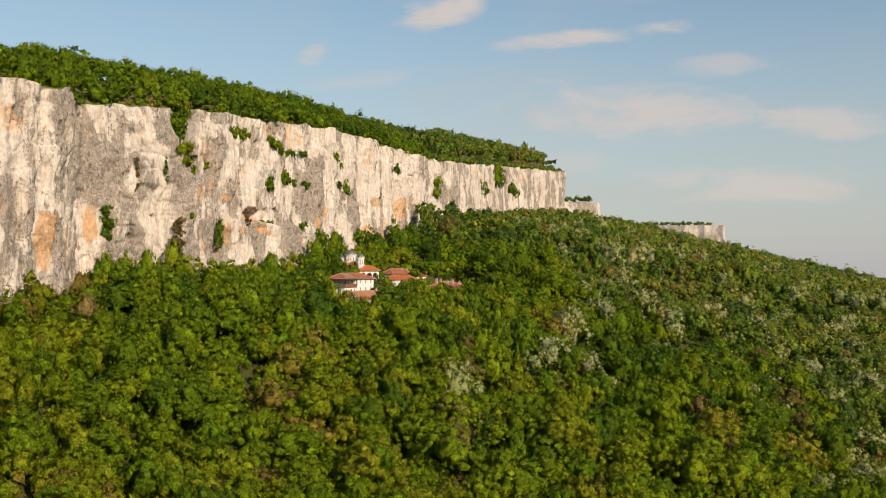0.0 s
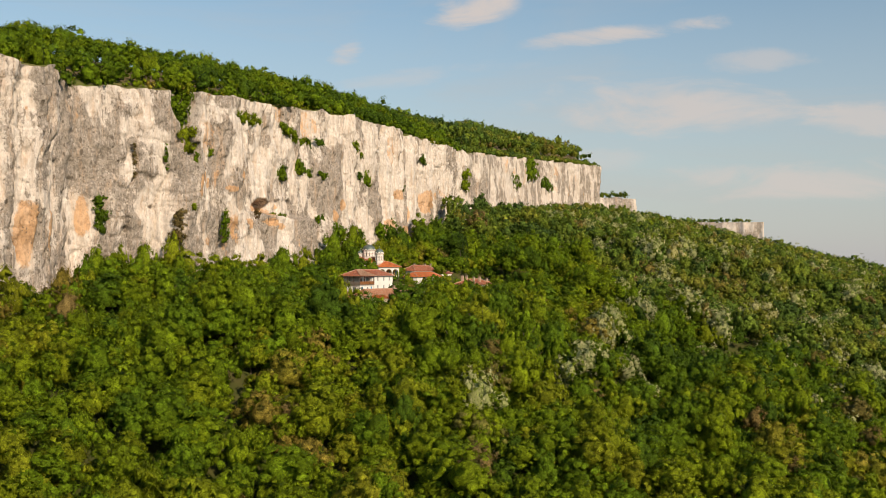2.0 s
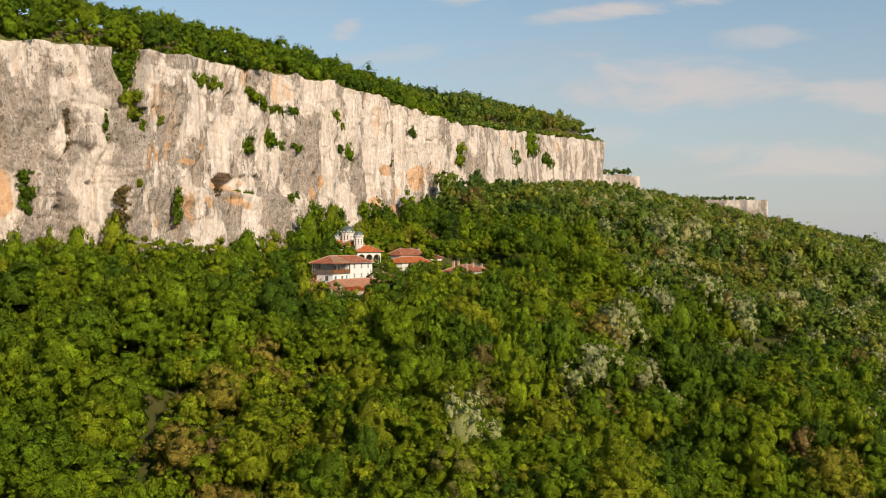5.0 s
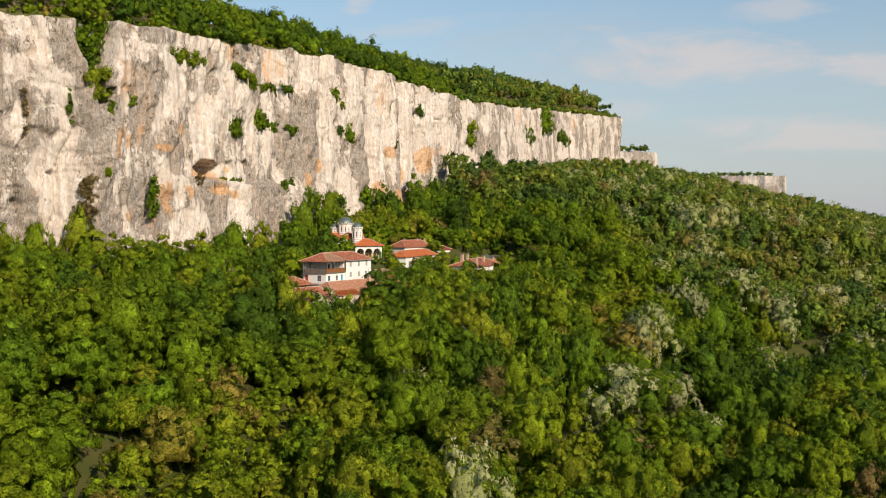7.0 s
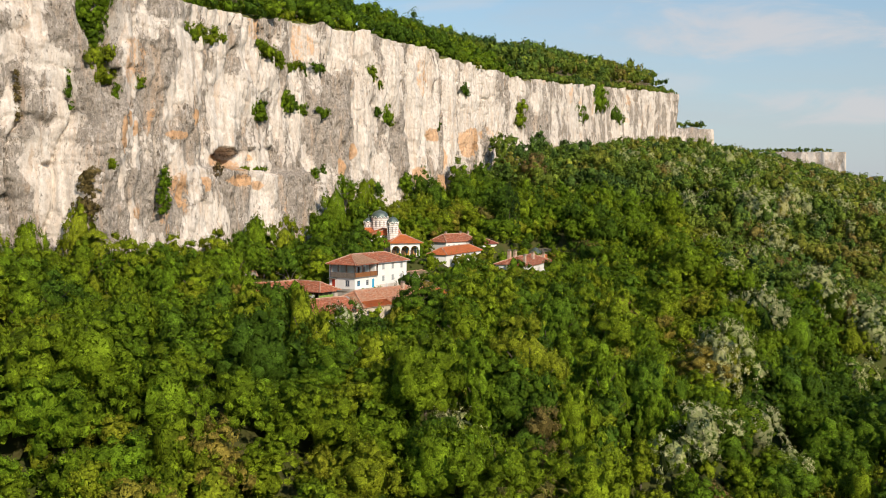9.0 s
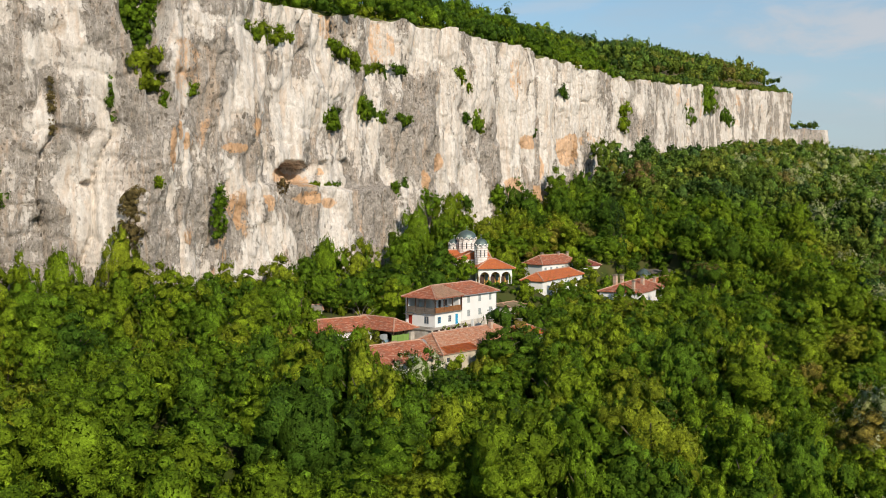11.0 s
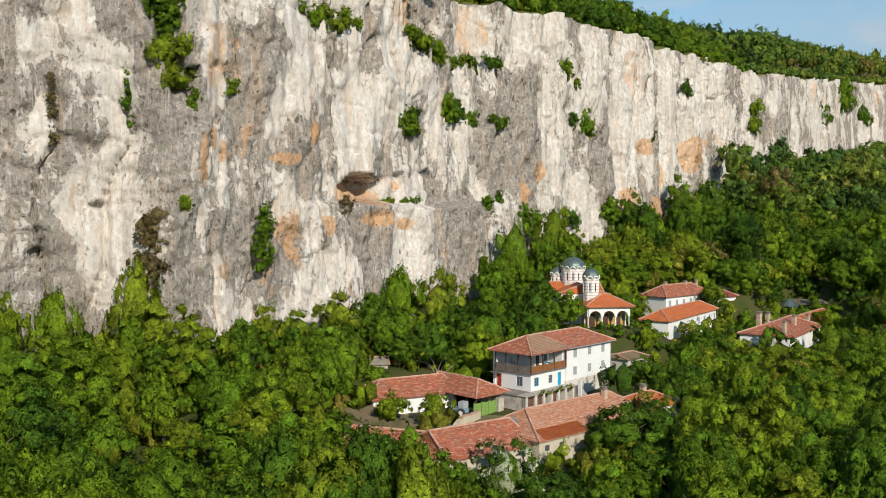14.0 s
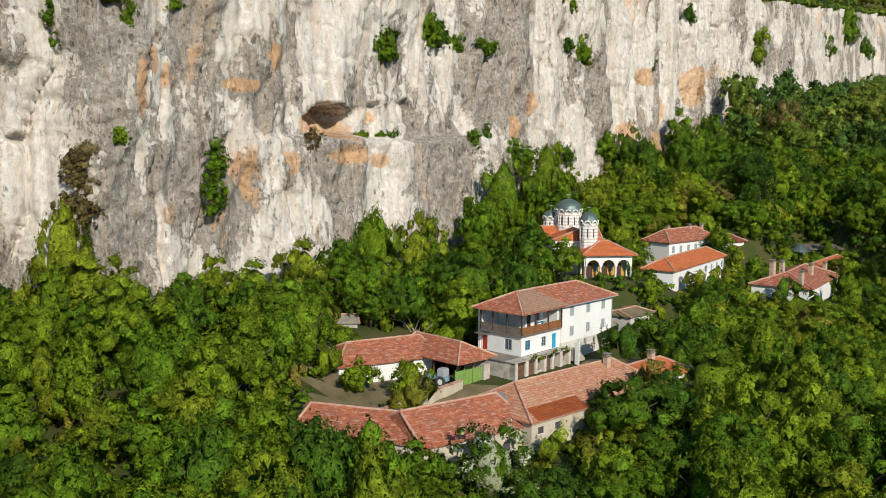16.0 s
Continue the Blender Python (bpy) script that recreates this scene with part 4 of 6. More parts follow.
    roof(h, -0.1, 22.9, -0.1, 8.7, 8.3, 10.45, 4.2, 4.6, M_TILE, label="old red clay tiles")
    # the paler re-laid part of the front slope
    pale = bmesh.new()
    uvl = pale.loops.layers.uv.new("UVMap")
    s = (10.45 - 8.3) / 4.4
    f = pale.faces.new([pale.verts.new(p) for p in ((0.35, -0.06, 8.36), (10.6, -0.06, 8.36), (7.6, 4.2, 8.36 + 4.26 * s), (4.3, 4.2, 8.36 + 4.26 * s))])
    for lo in f.loops:
        lo[uvl].uv = (lo.vert.co.x, lo.vert.co.y * 1.11)
    bmesh.ops.solidify(pale, geom=pale.faces[:], thickness=0.04)
    part("relaid_tiles", pale, M_TILE_FADED, h, "paler weathered clay tiles")
    part("gutter", tube([(9.4, -0.18, 8.22), (22.9, -0.18, 8.22)], 0.07, None, 6), M_STEEL, h)
    part("downpipe", tube([(22.0, 0.34, 0.2), (22.0, 0.34, 8.0)], 0.05, None, 6), M_STEEL, h)
    # furniture on the balcony
    t = thing("balcony_table", -36.44 + 0.425 * 7 - 0.905 * 2, 358.32 + 0.905 * 7 + 0.425 * 2, 53.38, u, "small blue-covered table on the wooden balcony", "table")
    part("tabletop", box(-0.6, 0.6, -0.35, 0.35, 0.72, 0.77, None, 0.01), M_BLUE, t)
    for sx in (-0.5, 0.5):
        for sy in (-0.28, 0.28):
            part("leg", box(sx - 0.03, sx + 0.03, sy - 0.03, sy + 0.03, 0, 0.72), M_WOODD, t)
    # the terrace with cellars under the left-hand block
    c = thing("cellar_terrace", -36.44, 358.32, 46.5, u, "concrete terrace over stone cellars with brown doors", "terrace")
    part("slab", box(-2.6, 10.3, -0.95, 0.68, 3.84, 3.98, None, 0.02), M_STONE, c, "worn stone terrace edge")
    part("slab", box(-2.6, 0.68, 0.7, 8.0, 3.8, 3.98), M_CONC, c)
    wall(c, -2.05, 10.2, 0.2, 0.5, 0, 3.82, [], M_STONE)
    wall(c, -2.4, -2.05, -0.75, 8.0, 0, 3.8, [], M_STONE, "y")
    # rough whitewashed piers, with old board doors or open cellars between them
    rnd = random.Random(12)
    xs = [-2.4, -0.1, 2.0, 3.9, 5.6, 7.5, 9.6]
    for x in xs:
        w = rnd.uniform(0.42, 0.7)
        part("pier", box(x, x + w, -0.78 - rnd.uniform(0, 0.08), 0.15, 0, 3.82, None, 0.06), M_BASE, c, "whitewashed rubble pier")
    for k, (a, b) in enumerate(zip(xs, xs[1:])):
        part("lintel", box(a + 0.3, b + 0.2, -0.7, -0.45, 3.5 - 0.1 * (k % 2), 3.82), M_WOODD, c)
        if k in (0, 1, 3):
            door(c, a + 0.72, b - a - 0.8, 0.9, 3.35, -0.62, 1, "x", M_WOODB, "old brown board door")
        elif k != 4:
            part("low_wall", box(a + 0.5, b, -0.6, -0.3, 0, 2.0 + 0.3 * (k % 2), None, 0.05), M_STONE, c)
    for i in range(6):
        part("stair_step", box(10.4 + i * 0.32, 10.72 + i * 0.32, -1.6, -0.2, 2.0, 3.9 - i * 0.3), M_STONE, c)
    part("stair_wall", box(10.2, 10.38, -2.0, -1.35, 1.2, 4.9), M_LIME, c)


white_house()


def hip_house(name, x, y, z, u, L, D, eave, ridge, hips, tile, label, walls=M_LIME, over=0.5, front=(), side=(), frame_paint=None, axis="x", pane=None):
    """A plain house under a ridged roof. front, side: openings (a, width, z0, z1, kind) on the front and on the left end."""
    h = thing(name, x, y, z, u, label, "house")
    foot(x, y, u, 0, L, 0, D)
    e = eave - z
    a, b = over, over
    holes = [(o[0], o[0] + o[1], o[2], o[3]) for o in front]
    wall(h, a, L - a, b, b + 0.4, 0, e, holes, walls)
    wall(h, a, L - a, D - b - 0.4, D - b, 0, e, [], walls)
    sh = [(o[0], o[0] + o[1], o[2], o[3]) for o in side]
    wall(h, a, a + 0.4, b + 0.4, D - b - 0.4, 0, e, sh, walls, "y")
    wall(h, L - a - 0.4, L - a, b + 0.4, D - b - 0.4, 0, e, [], walls, "y")
    for o in front:
        if o[4] == "door":
            door(h, o[0], o[1], o[2], o[3], b, 1, "x", M_WOODD, "dark wooden door")
        else:
            window(h, o[0], o[1], o[2], o[3], b, 1, "x", frame_paint, pane_material=pane)
    for o in side:
        if o[4] == "door":
            door(h, o[0], o[1], o[2], o[3], a, 1, "y", M_WOODD, "dark wooden door")
        else:
            window(h, o[0], o[1], o[2], o[3], a, 1, "y", frame_paint, pane_material=pane)
    part("eave_boards", box(0.12, L - 0.12, 0.12, D - 0.12, e + 0.01, e + 0.05), M_WOODG, h)
    roof(h, 0, L, 0, D, e + 0.2, ridge - z, hips[0], hips[1], tile, axis=axis)
    if not hips[0] and axis == "x":
        for xx in (a, L - a - 0.4):
            g = bmesh.new()
            rr = ridge - z - 0.25
            m = D / 2
            vs = [[g.verts.new((xx + dx, yy, zz)) for yy, zz in ((b, e + 0.05), (D - b, e + 0.05), (m, rr))] for dx in (0, 0.4)]
            g.faces.new(vs[0])
            g.faces.new(vs[1])
            for i in range(3):
                g.faces.new((vs[0][i], vs[0][(i + 1) % 3], vs[1][(i + 1) % 3], vs[1][i]))
            part("gable", g, walls, h)
    return h


# the farmyard sheds
hip_house("stone_shed", -57.8, 346.7, 47.4, (0.687, 0.726), 14.6, 8.4, 50.0, 52.4, (3.2, 0.4), M_TILE, "whitewashed stone shed with a red clay-tiled roof", front=[(5.0, 1.0, 1.0, 1.9, "w")])


def open_barn():
    u = (0.875, -0.48)
    b = thing("open_barn", -50.4, 356.2, 47.4, u, "open-fronted timber barn under a clay-tiled hip roof", "barn")
    foot(-50.4, 356.2, u, -1, 8, 0, 7.6)
    for x in (0.5, 2.9, 5.3, 7.3):
        part("post", box(x - 0.1, x + 0.1, 0.4, 0.6, 0, 2.75), M_WOODD, b)
        part("brace", tube([(x, 0.5, 2.0), (x + 0.6, 0.5, 2.7)], 0.06, None, 4), M_WOODD, b)
    for y in (3.5, 6.8):
        part("post", box(7.2, 7.4, y - 0.1, y + 0.1, 0, 2.75), M_WOODD, b)
    part("beam", box(-0.2, 7.6, 0.38, 0.62, 2.75, 2.95), M_WOODD, b)
    part("beam", box(7.2, 7.44, 0.64, 7.0, 2.75, 2.95), M_WOODD, b)
    wall(b, -0.4, 7.2, 6.8, 7.2, 0, 2.75, [], M_STONE, label="rough stone back wall")
    part("rafters_board", box(0, 7.6, 0.2, 7.2, 2.96, 3.0), M_WOODD, b)
    roof(b, -4.4, 7.9, 0, 7.5, 3.05, 5.0, 0.3, 3.3, M_TILE)
    return b


open_barn()


def yard_tractor():
    t = thing("tractor", -46.3, 352.9, 47.5, (0.9, -0.3), "old pale blue tractor parked under the barn", "tractor")
    part("bonnet", box(-1.5, 0.2, -0.4, 0.4, 0.75, 1.45, None, 0.12), M_PALEBLUE, t)
    part("cab", box(0.25, 1.35, -0.65, 0.65, 1.25, 2.3, None, 0.1), M_FRAME, t)
    part("cab_base", box(0.2, 1.5, -0.7, 0.7, 0.6, 1.25, None, 0.08), M_PALEBLUE, t)
    for x, r in ((-1.1, 0.42), (1.0, 0.68)):
        for s in (-1, 1):
            w = bmesh.new()
            tube([(x, s * 0.62, r), (x, s * 0.95, r)], r, w, 16)
            wheel = part("wheel", w, M_TARP, t)
            part("rim", tube([(x, s * 0.93, r), (x, s * 0.97, r)], r * 0.55, None, 12), M_LIME, wheel)


yard_tractor()


def farm_gate():
    g = thing("farm_gate", -43.5, 351.4, 47.4, (0.5, 0.866), "green-painted sheet metal farmyard gate", "gate")
    for x in (0, 1.55, 3.1, 4.6):
        part("post", box(x - 0.06, x + 0.06, -0.06, 0.06, 0, 2.55), M_GREEN, g)
    for x in (0.08, 1.63, 3.18):
        leaf = part("gate_panel", box(x, x + 1.36, -0.03, 0.03, 0.15, 2.35, None, 0.01), M_GREEN, g)
        for k in range(5):
            part("rib", box(x + 0.1 + k * 0.28, x + 0.14 + k * 0.28, -0.06, -0.03, 0.2, 2.3), M_GREEN, leaf)
    p = thing("gate_pier", -41.1, 355.5, 47.4, (0.5, 0.866), "whitewashed stone pier beside the green gate", "pier")
    part("pier", box(0, 1.1, -0.4, 0.4, 0, 2.6, None, 0.04), M_STONE, p)


farm_gate()


def yard_wall():
    w = thing("yard_wall", -48.6, 332.6, 46.4, (0.305, 0.952), "cream rendered yard wall with a tiled coping", "wall")
    part("wall", box(0, 19.6, -0.2, 0.2, 0, 2.4), M_CREAM, w)
    for i in range(49):
        part("coping_tile", box(i * 0.4 + 0.01, i * 0.4 + 0.39, -0.32, 0.32, 2.4, 2.47 + 0.02 * (i % 2)), M_TILE_NEW if i % 7 == 0 else M_RIDGE, w)


yard_wall()
hip_house("long_stable", -29.9, 334.0, 45.6, (0.5, 0.866), 24.5, 11.0, 49.1, 52.2, (3.2, 3.6), M_TILE_PALE, "long low stable with weathered pale clay tiles", M_CREAM, 0.35,
          front=[(1.4, 0.9, 2.2, 2.95, "w"), (4.2, 0.9, 2.2, 2.95, "w")], frame_paint=M_WOODD)
hip_house("end_cottage", -18.6, 353.6, 45.8, (0.5, 0.866), 8.2, 7.0, 50.0, 51.7, (2.6, 2.6), M_TILE_NEW, "small white cottage with bright orange clay tiles")
hip_house("low_stable", -38.9, 324.4, 44.6, (0.6, 0.8), 14.2, 10.0, 48.4, 51.2, (0.6, 0.8), M_TILE, "low farm stable with patchy red clay tiles", M_CREAM, 0.35,
          front=[(10.6, 1.0, 1.6, 2.5, "w")], frame_paint=M_WOODD)
hip_house("cart_shed", -54.2, 325.6, 44.8, (1.0, -0.03), 14.2, 8.6, 48.4, 50.6, (0.5, 0.5), M_TILE, "low cart shed with dark red clay tiles", M_STONE, 0.35)


def tile_strip(name, x, y, z, u, x0, x1, y0, y1, z0, z1, material, label):
    """A strip of newer tiles on a slope, laid just above the old ones."""
    t = thing(name, x, y, z, u, label, "roof tiles")
    bm = bmesh.new()
    uvl = bm.loops.layers.uv.new("UVMap")
    f = bm.faces.new([bm.verts.new(p) for p in ((x0, y0, z0), (x1, y0, z0), (x1, y1, z1), (x0, y1, z1))])
    for lo in f.loops:
        lo[uvl].uv = (lo.vert.co.x, lo.vert.co.y * 1.12)
    bmesh.ops.solidify(bm, geom=bm.faces[:], thickness=0.04)
    part("tiles", bm, material, t)


tile_strip("new_tile_strip", -29.9, 334.0, 45.6, (0.5, 0.866), 1.2, 9.5, -0.03, 1.9, 3.77, 4.73, M_TILE_NEW, "strip of bright new clay tiles along the stable eave")
tile_strip("tin_flashing", -38.9, 324.4, 44.6, (0.6, 0.8), 13.6, 14.15, 0.0, 4.95, 4.08, 6.66, M_STEEL, "grey tin flashing on the low stable roof edge")
chimney(-24.6, 352.6, 50.2, 52.9, 0.7)
chimney(-19.8, 358.4, 50.4, 52.5, 0.75)

# the lodgings behind the church
hip_house("guest_house", -20.6, 412.5, 50.4, (0.29, 0.957), 29.0, 6.6, 55.4, 57.5, (3.4, 3.4), M_TILE_NEW, "long white guest house with orange clay tiles", front=[(17.5 + 3.2 * i, 1.0, 3.0, 4.3, "w") for i in range(4)], side=[(1.6, 1.0, 1.6, 3.0, "w"), (4.0, 1.0, 1.6, 3.0, "w")], frame_paint=M_PALEBLUE, pane=M_CURTAIN)
hip_house("upper_lodging", -23.4, 437.4, 52.6, (0.51, 0.86), 18.0, 7.4, 57.8, 60.3, (3.4, 3.4), M_TILE, "white two-storey lodging with a red clay-tiled hip roof", front=[(1.5 + 2.7 * i, 1.0, 3.1, 4.5, "w") for i in range(6)], frame_paint=M_PALEBLUE, pane=M_CURTAIN)
hip_house("annex", -13.0, 452.8, 52.0, (0.6, 0.8), 8.0, 6.0, 56.6, 58.2, (2.4, 2.4), M_SHEET_RED, "small annex with a dull red sheet roof")
hip_house("kitchen_house", -8.0, 424.0, 48.8, (0.96, -0.28), 11.8, 23.0, 52.2, 54.6, (4.5, 4.5), M_TILE, "white single-storey kitchen house with red tiles and chimneys", front=[(1.2, 1.0, 1.0, 2.2, "w"), (4.3, 1.3, 0.2, 2.4, "door"), (8.2, 1.0, 1.0, 2.2, "w")], axis="y")
hip_house("orange_cottage", 7.8, 451.1, 48.2, (0.332, 0.943), 22.0, 6.4, 51.4, 53.3, (2.5, 2.5), M_TILE_NEW, "small cottage with bright orange tiles among trees")
for cx, cy, z0, z1, w in ((-3.6, 430.5, 53.2, 55.9, 0.9), (-1.9, 430.5, 53.2, 55.9, 0.8), (1.2, 421.8, 52.0, 55.2, 0.7), (3.4, 432.5, 53.4, 55.3, 0.8), (6.6, 442.0, 52.6, 54.6, 0.7)):
    chimney(cx, cy, z0, z1, w, "white plastered chimney on the kitchen house roof")
for cx, cy in ((-24.4, 444.8), (-20.2, 449.5), (-17.9, 452.4)):
    chimney(cx, cy, 58.4, 60.6, 0.6)


def church():
    u = (0.908, 0.418)
    c = thing("church", -30.9, 400.8, 55.3, u, "white domed stone church with orange roofs and an arcaded porch", "church")
    foot(-30.9, 400.8, u, -9, 5, 0, 24)

    def arcade(along, a0, a1, face, n, z1):
        """A white arcade of round arches on slim columns."""
        w = (a1 - a0) / n
        seg = 10
        for i in range(n):
            bm = bmesh.new()
            m = a0 + w * (i + 0.5)
            r = w / 2 - 0.22
            pts = [(m - w / 2, 2.2), (m - r, 2.2)] + [(m - r * math.cos(math.pi * k / seg), 2.2 + r * math.sin(math.pi * k / seg)) for k in range(1, seg)] + [(m + r, 2.2), (m + w / 2, 2.2)]
            for p, q in zip(pts, pts[1:]):
                if abs(p[0] - q[0]) < 1e-5:
                    continue
                vs = []
                for d in (face, face + 0.4):
                    for pa, pz in ((p[0], p[1]), (q[0], q[1]), (q[0], z1), (p[0], z1)):
                        vs.append(bm.verts.new((pa, d, pz) if along == "x" else (d, pa, pz)))
                bm.faces.new(vs[:4])
                bm.faces.new(vs[4:])
                for k in range(4):
                    bm.faces.new((vs[k], vs[(k + 1) % 4], vs[4 + (k + 1) % 4], vs[4 + k]))
            bmesh.ops.remove_doubles(bm, verts=bm.verts, dist=0.001)
            part("arch", bm, M_LIME, c)
        for i in range(n + 1):
            m = a0 + w * i
            p = (m, face + 0.2) if along == "x" else (face + 0.2, m)
            col = part("column", lathe([(0.2, 0.25), (0.17, 0.4), (0.15, 2.0), (0.22, 2.12), (0.24, 2.2)], 10, None, (p[0], p[1], 0)), M_LIME, c)
            part("plinth", box(p[0] - 0.26, p[0] + 0.26, p[1] - 0.26, p[1] + 0.26, 0, 0.25), M_STONE, col)

    arcade("x", -4.0, 4.0, 0.2, 3, 4.0)
    arcade("y", 0.4, 5.6, -4.2, 2, 4.0)
    arcade("y", 0.4, 5.6, 3.8, 2, 4.0)
    part("porch_floor", box(-4.4, 4.4, 0, 6, -0.2, 0.0), M_STONE, c)
    part("inner_wall", box(-3.75, 3.75, 2.2, 2.6, 0, 4.0), M_OCHRE, c, "yellow painted inner wall of the porch")
    for x in (-2.8, -0.2, 2.3):
        part("porch_door", box(x - 0.55, x + 0.55, 2.1, 2.18, 0.05, 2.5), M_WOODD, c)
        part("porch_icon", box(x + 0.85, x + 1.55, 2.13, 2.19, 1.2, 2.6), M_LEAD, c)
    part("porch_cornice", box(-4.5, 4.5, -0.1, 6.2, 4.0, 4.15), M_LIME, c)
    roof(c, -4.9, 4.9, -0.5, 7.2, 4.2, 6.3, 4.2, 4.2, M_TILE_NEW, label="bright orange clay tiles")
    # the nave and its cross roofs
    part("nave", box(-8.0, 0.8, 6.6, 21.0, 0, 6.0), M_BANDED, c)
    roof(c, -8.4, 1.2, 6.5, 21.4, 6.1, 7.9, 0.3, 3.0, M_TILE_NEW, axis="y")
    roof(c, -9.2, 2.0, 10.4, 17.0, 5.8, 7.9, 0.2, 0.2, M_TILE_NEW)
    part("transept", box(-8.9, 1.7, 10.8, 16.6, 0, 5.7), M_BANDED, c)
    for x in (-9.0, 1.72):
        part("transept_arch", tube([(x, 11.2, 5.0), (x, 12.0, 6.3), (x, 13.7, 7.2), (x, 15.4, 6.3), (x, 16.2, 5.0)], 0.22, None, 6), M_BANDED, c)
    part("apse", lathe([(2.6, 0), (2.6, 5.0), (2.75, 5.2), (0.2, 6.8)], 12, None, (-3.6, 21.0, 0)), M_BANDED, c)

    def drum(x, y, z, r, hgt, n, dome_h):
        """A many-sided drum with tall windows, a scalloped cornice and a sheet-metal dome."""
        d = part("drum", lathe([(r, z - 1.6), (r, z + hgt)], n, None, (x, y, 0)), M_BANDED, c)
        for k in range(n):
            a = 2 * math.pi * (k + 0.5) / n
            ca, sa = math.cos(a), math.sin(a)
            rr = r * math.cos(math.pi / n)
            w, m = 2 * r * math.sin(math.pi / n), Matrix.Translation((x + rr * ca, y + rr * sa, z)) @ Matrix.Rotation(a, 4, "Z")
            slot = box(-0.05, 0.03, -w * 0.1, w * 0.1, hgt * 0.3, hgt * 0.72)
            slot.transform(m)
            part("slot_window", slot, M_TARP, d)
            arch = tube([(0.06, -w * 0.3, hgt * 0.2), (0.06, -w * 0.3, hgt * 0.74), (0.06, -w * 0.2, hgt * 0.84), (0.06, 0, hgt * 0.88), (0.06, w * 0.2, hgt * 0.84), (0.06, w * 0.3, hgt * 0.74), (0.06, w * 0.3, hgt * 0.2)], 0.07, None, 5)
            arch.transform(m)
            part("window_arch", arch, M_BANDED, d)
            scal = tube([(0.12, -w * 0.5, hgt * 0.9), (0.16, -w * 0.3, hgt * 1.02), (0.18, 0, hgt * 1.07), (0.16, w * 0.3, hgt * 1.02), (0.12, w * 0.5, hgt * 0.9)], 0.14, None, 6)
            scal.transform(m)
            part("cornice_arch", scal, M_BANDED, d)
        top = z + hgt
        prof = [(r * 1.1, top - 0.1), (r * 1.1, top + 0.06)] + [(r * 1.04 * math.cos(t), top + 0.06 + dome_h * math.sin(t)) for t in (0.15, 0.4, 0.65, 0.9, 1.15, 1.4)] + [(0.12, top + dome_h + 0.1)]
        dome = part("dome", lathe(prof, n * 2, None, (x, y, 0)), M_LEAD, c, "dark green-grey sheet metal dome")
        part("finial", lathe([(0.12, top + dome_h), (0.2, top + dome_h + 0.25), (0.06, top + dome_h + 0.45), (0.04, top + dome_h + 1.0)], 8, None, (x, y, 0)), M_LEAD, dome)
        part("cross_arm", box(x - 0.3, x + 0.3, y - 0.03, y + 0.03, top + dome_h + 0.85, top + dome_h + 0.93), M_STEEL, dome)

    drum(-3.65, 13.6, 7.2, 2.35, 3.6, 12, 2.0)
    drum(-2.4, 4.6, 5.6, 1.55, 3.9, 8, 1.6)
    drum(-6.4, 15.6, 6.4, 1.35, 3.0, 8, 1.2)
    return c


church()


def pavilion(x, y, z):
    p = thing("pavilion", x, y, z, (1, 0), "small garden pavilion with white posts and a dark domed roof", "pavilion")
    for k in range(6):
        a = k * math.pi / 3
        part("post", tube([(1.9 * math.cos(a), 1.9 * math.sin(a), 0), (1.9 * math.cos(a), 1.9 * math.sin(a), 2.5)], 0.12, None, 8), M_LIME, p)
    part("ring_beam", lathe([(2.1, 2.5), (2.1, 2.75), (1.6, 2.75), (1.6, 2.5)], 12), M_LIME, p)
    part("roof", lathe([(2.5, 2.75), (2.4, 2.9), (1.6, 3.6), (0.8, 4.2), (0.2, 4.5)], 12), M_LEAD, p)


pavilion(3.7, 480.0, 50.0)


def well_house(x, y, z):
    p = thing("well_house", x, y, z, (1, 0), "low round well house with a dark sheet dome", "well")
    part("ring_wall", lathe([(2.1, 0), (2.1, 1.4)], 14), M_LIME, p)
    part("dome", lathe([(2.5, 1.4), (2.45, 1.6), (2.0, 2.5), (1.2, 3.1), (0.2, 3.4)], 14), M_TARP, p)


well_house(-6.6, 415.6, 48.4)
hip_house("hillside_hut", -64.6, 359.0, 50.6, (0.9, 0.43), 4.6, 3.2, 53.0, 54.2, (0.2, 0.2), M_CONC, "small grey hut with a weathered roof among trees", M_STONE, 0.3)
hip_house("side_store", -24.9, 382.2, 49.2, (0.425, 0.905), 7.0, 6.0, 52.2, 53.0, (1.0, 1.0), M_YARD, "low stone store with a flat earth-covered roof", M_BASE, 0.3, front=[(1.0, 1.3, 0.2, 2.2, "door")])


